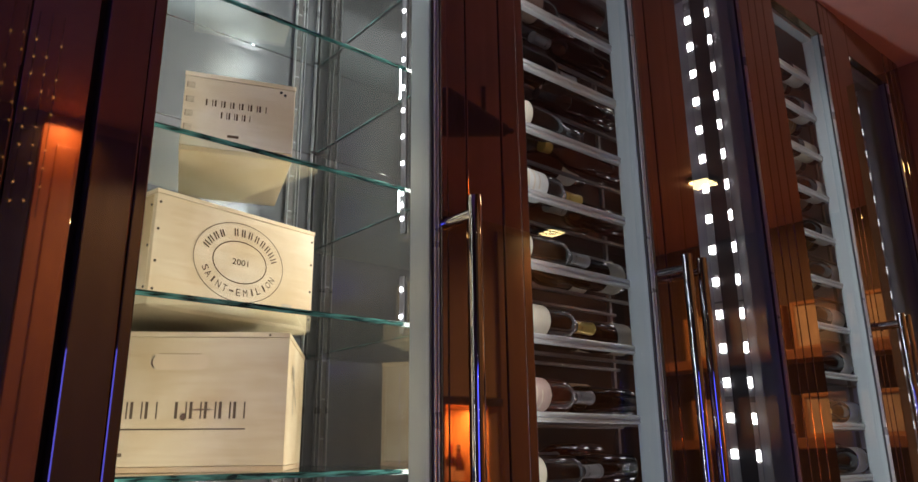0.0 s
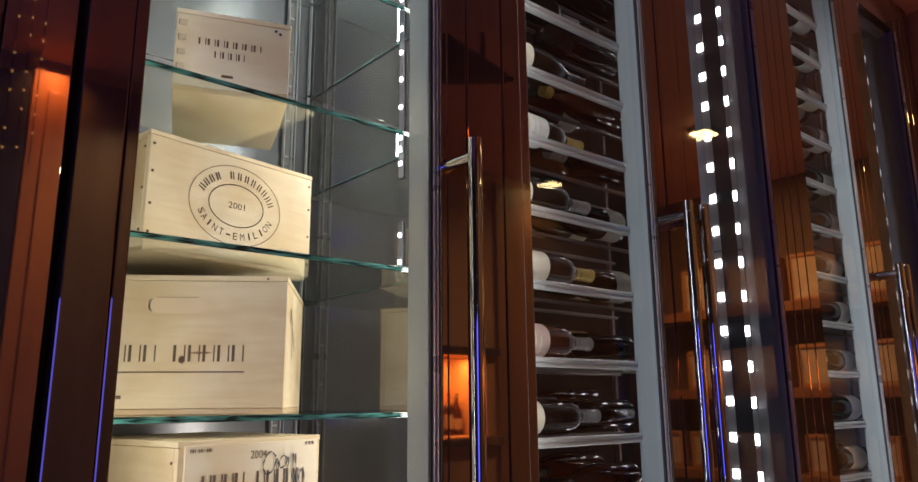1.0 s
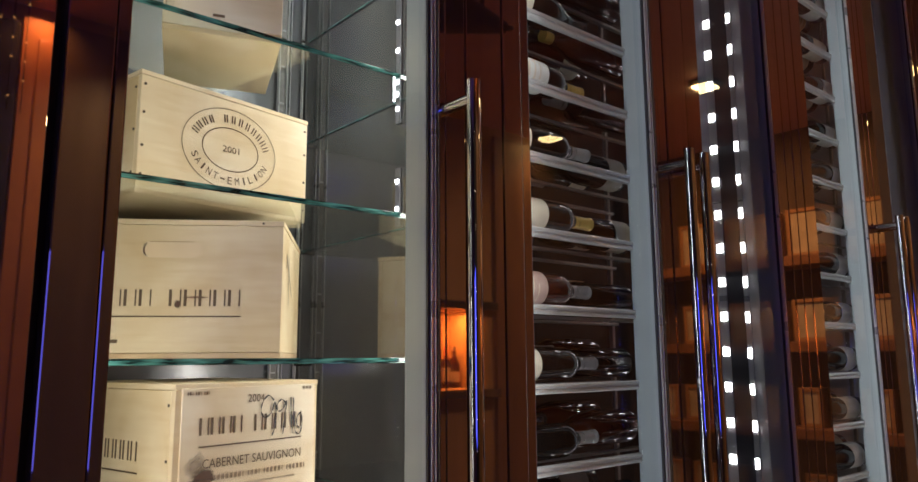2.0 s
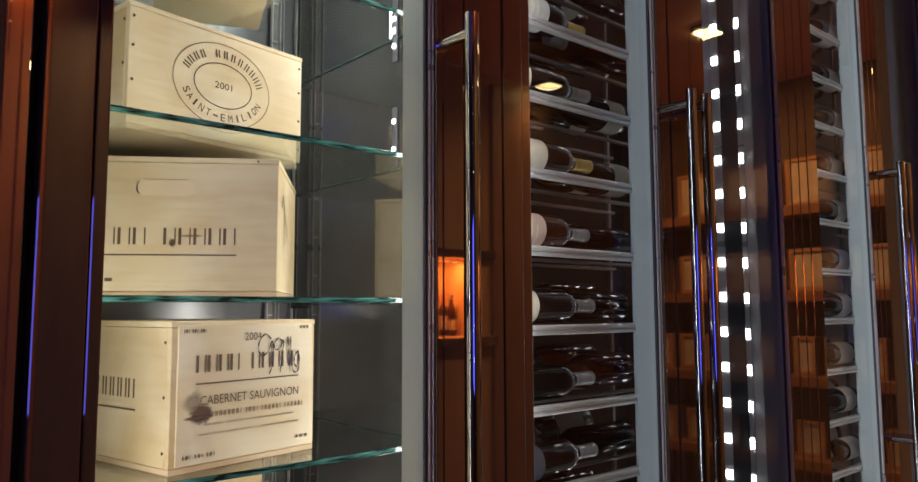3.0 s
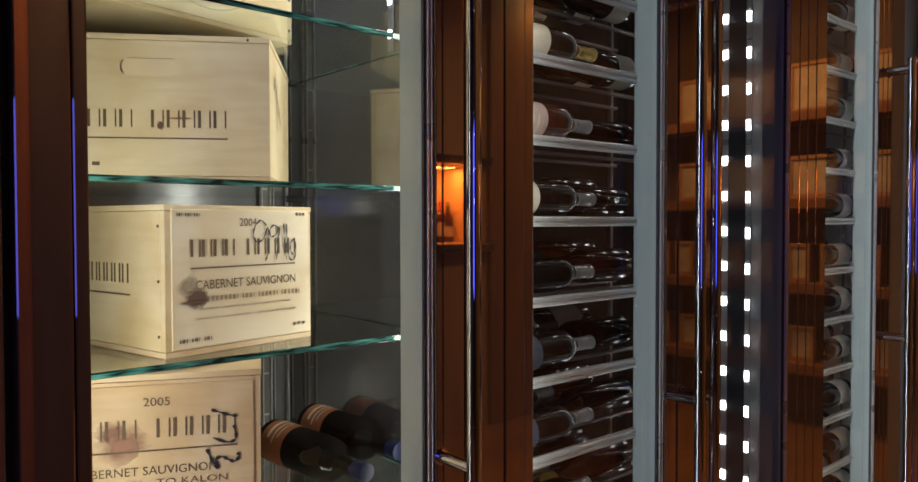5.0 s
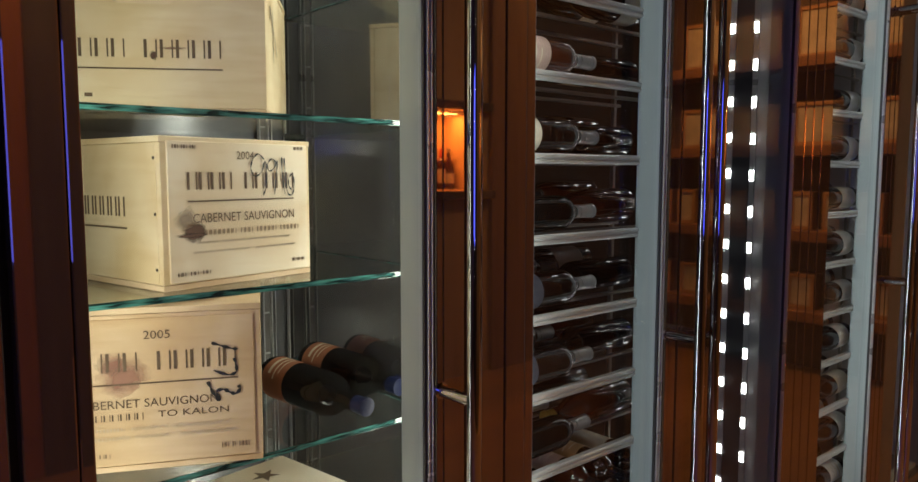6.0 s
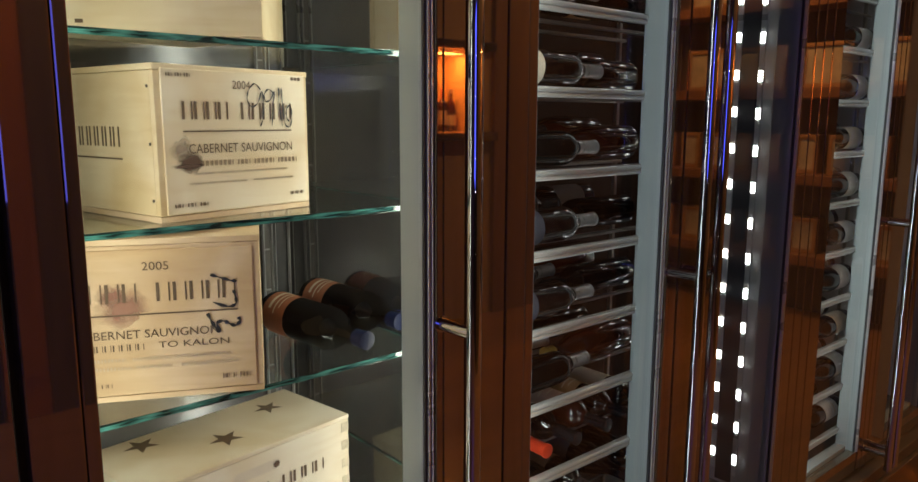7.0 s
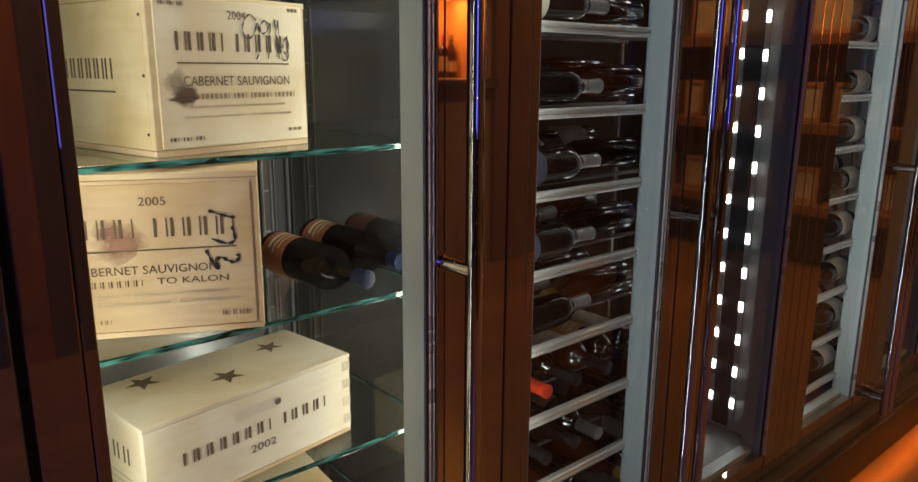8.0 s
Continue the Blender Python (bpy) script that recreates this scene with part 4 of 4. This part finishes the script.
STOCK = {}


def put_bottle(m, k):
    if k in STOCK:
        return copy_thing(STOCK[k], m)
    STOCK[k] = bottle(m, STYLES[k], WORDS[k])
    return STOCK[k]


# two bottles on the display shelf
for x, y, turn in ((0.700, 0.427, 5.4), (0.826, 0.490, 4.0)):
    put_bottle(pose(x, y, 1.0035 + 0.0428, 90, 0, turn) @ pose(0, 0, 0, 0, 0, 205), 7)

# ---------------------------------------------------------------- racks and their bottles
RAIL0, PITCH = 1.491, 0.1645


def rack(x0, x1, k0, k1, label):
    r = thing("wine_rack", pose(x0, 0.072, 0.25), label, "wine rack", "steel wine racks")
    for k in range(k0, k1):
        z = RAIL0 + PITCH * k - 0.25
        bm = rod(B(), (0, -0.004, z + 0.004), (x1 - x0, -0.004, z + 0.004), 0.0058, 12)
        rod(bm, (0, -0.004, z - 0.0065), (x1 - x0, -0.004, z - 0.0065), 0.0050, 12)
        box(bm, 0, x1 - x0, -0.003, 0.008, z - 0.0105, z + 0.009, 0.001)
        part("rail", bm, STEEL, r)
        for y in (0.135, 0.275):
            part("back_rail", box(B(), 0.0, x1 - x0, y, y + 0.012, z - 0.010, z - 0.002, 0.002), DULL_STEEL, r)
        part("rack_arm", box(B(), 0.04, 0.052, 0.009, 0.285, z - 0.0105, z - 0.0102 + 0.0005, 0), STEEL, r)
    for y in (0.150, 0.290):
        for x in (0.0, x1 - x0 - 0.012):
            part("rack_upright", box(B(), x, x + 0.012, y, y + 0.012, 0.003, 2.80, 0.002), DULL_STEEL, r)
    return r


rack(0.955, 1.74, -7, 10, "slim brushed steel rails of a wine rack")
rack(0.955 + 1.286, 1.74 + 1.286, -7, 10, "slim brushed steel rails of a wine rack")
rng = random.Random(7)
TO_X, TO_MX, TO_MY = pose(0, 0, 0, 0, 90, 0), pose(0, 0, 0, 0, -90, 0), pose(0, 0, 0, 90, 0, 0)
UPPER = (0, 8, 3, 5, 2, 9, 4, 1, 8)
LOWER = (10, 8, 11, 9, 10, 11, 8, 5, 9)
# level by level: the front bottle, the one behind it, and the one that points the other way at the back
STOCKED = {9: (8, 11, 8), 8: (17, 8, 9), 7: (11, 8, 8), 6: (17, 10, 8), 5: (15, 8, 4), 4: (3, 8, 9), 3: (12, 8, 15), 2: (13, 13, 15),
           1: (14, 9, 5), 0: (12, 11, 9), -1: (17, 10, 9), -2: (16, 8, 11), -3: (16, 12, 9), -4: (17, 12, 8)}
for k in range(-7, 10):
    z = RAIL0 + PITCH * k + 0.012
    jit = lambda s: rng.uniform(-s, s)
    spin = lambda: pose(0, 0, 0, 0, 0, rng.uniform(-25, 25))
    if k >= -4:
        a, b, e = STOCKED[k]
        put_bottle(pose(1.040 + jit(0.012), 0.125, z + STYLES[a][0][4][0], 0, 0, jit(2)) @ TO_X @ spin(), a)
        put_bottle(pose(1.020 + jit(0.03), 0.236, z + 0.028 + STYLES[b][0][4][0], 0, 0, jit(3)) @ TO_X @ spin(), b)
        put_bottle(pose(1.580 + jit(0.025), 0.330, z + 0.02 + STYLES[e][0][4][0], 0, 0, jit(3)) @ TO_MX @ spin(), e)
        d = 15 if k in (2, 3) else (8, 17, 9)[k % 3]
        put_bottle(pose(1.590 + jit(0.02), 0.215 + jit(0.01), z + STYLES[d][0][4][0], 0, 0, jit(2)) @ TO_MX @ spin(), d)
        put_bottle(pose(1.200 + jit(0.04), 0.430, z + 0.02 + STYLES[8][0][4][0], 0, 0, jit(3)) @ TO_X @ spin(), (8, 9, 8, 11)[k % 4])
    else:
        for i in range(6):
            a = (6, 6, 0, 2, 5, 0)[i] if k == -5 else LOWER[(i * 2 + k + 20) % 9]
            put_bottle(pose(1.075 + 0.098 * i + jit(0.008), 0.385, z + STYLES[a][0][4][0], 0, 0, jit(2)) @ TO_MY @ spin(), a)
    # far cabinet
    a = (1, 3, 1, 0)[(k + 8) % 4]
    put_bottle(pose(2.790 + jit(0.02), 0.130, z + STYLES[a][0][4][0], 0, 0, jit(2)) @ TO_MX @ spin(), a)
    b = UPPER[(k * 3 + 15) % 9]
    put_bottle(pose(2.86 + jit(0.03), 0.240, z + 0.02 + STYLES[b][0][4][0], 0, 0, jit(3)) @ TO_MX @ spin(), b)

# bottles in the lit niche across the room
for x, k in ((3.30, 6), (3.385, 2), (3.47, 6), (3.55, 4)):
    put_bottle(pose(x, -3.25, NZ0 + 0.0005, 0, 0, 90), k)
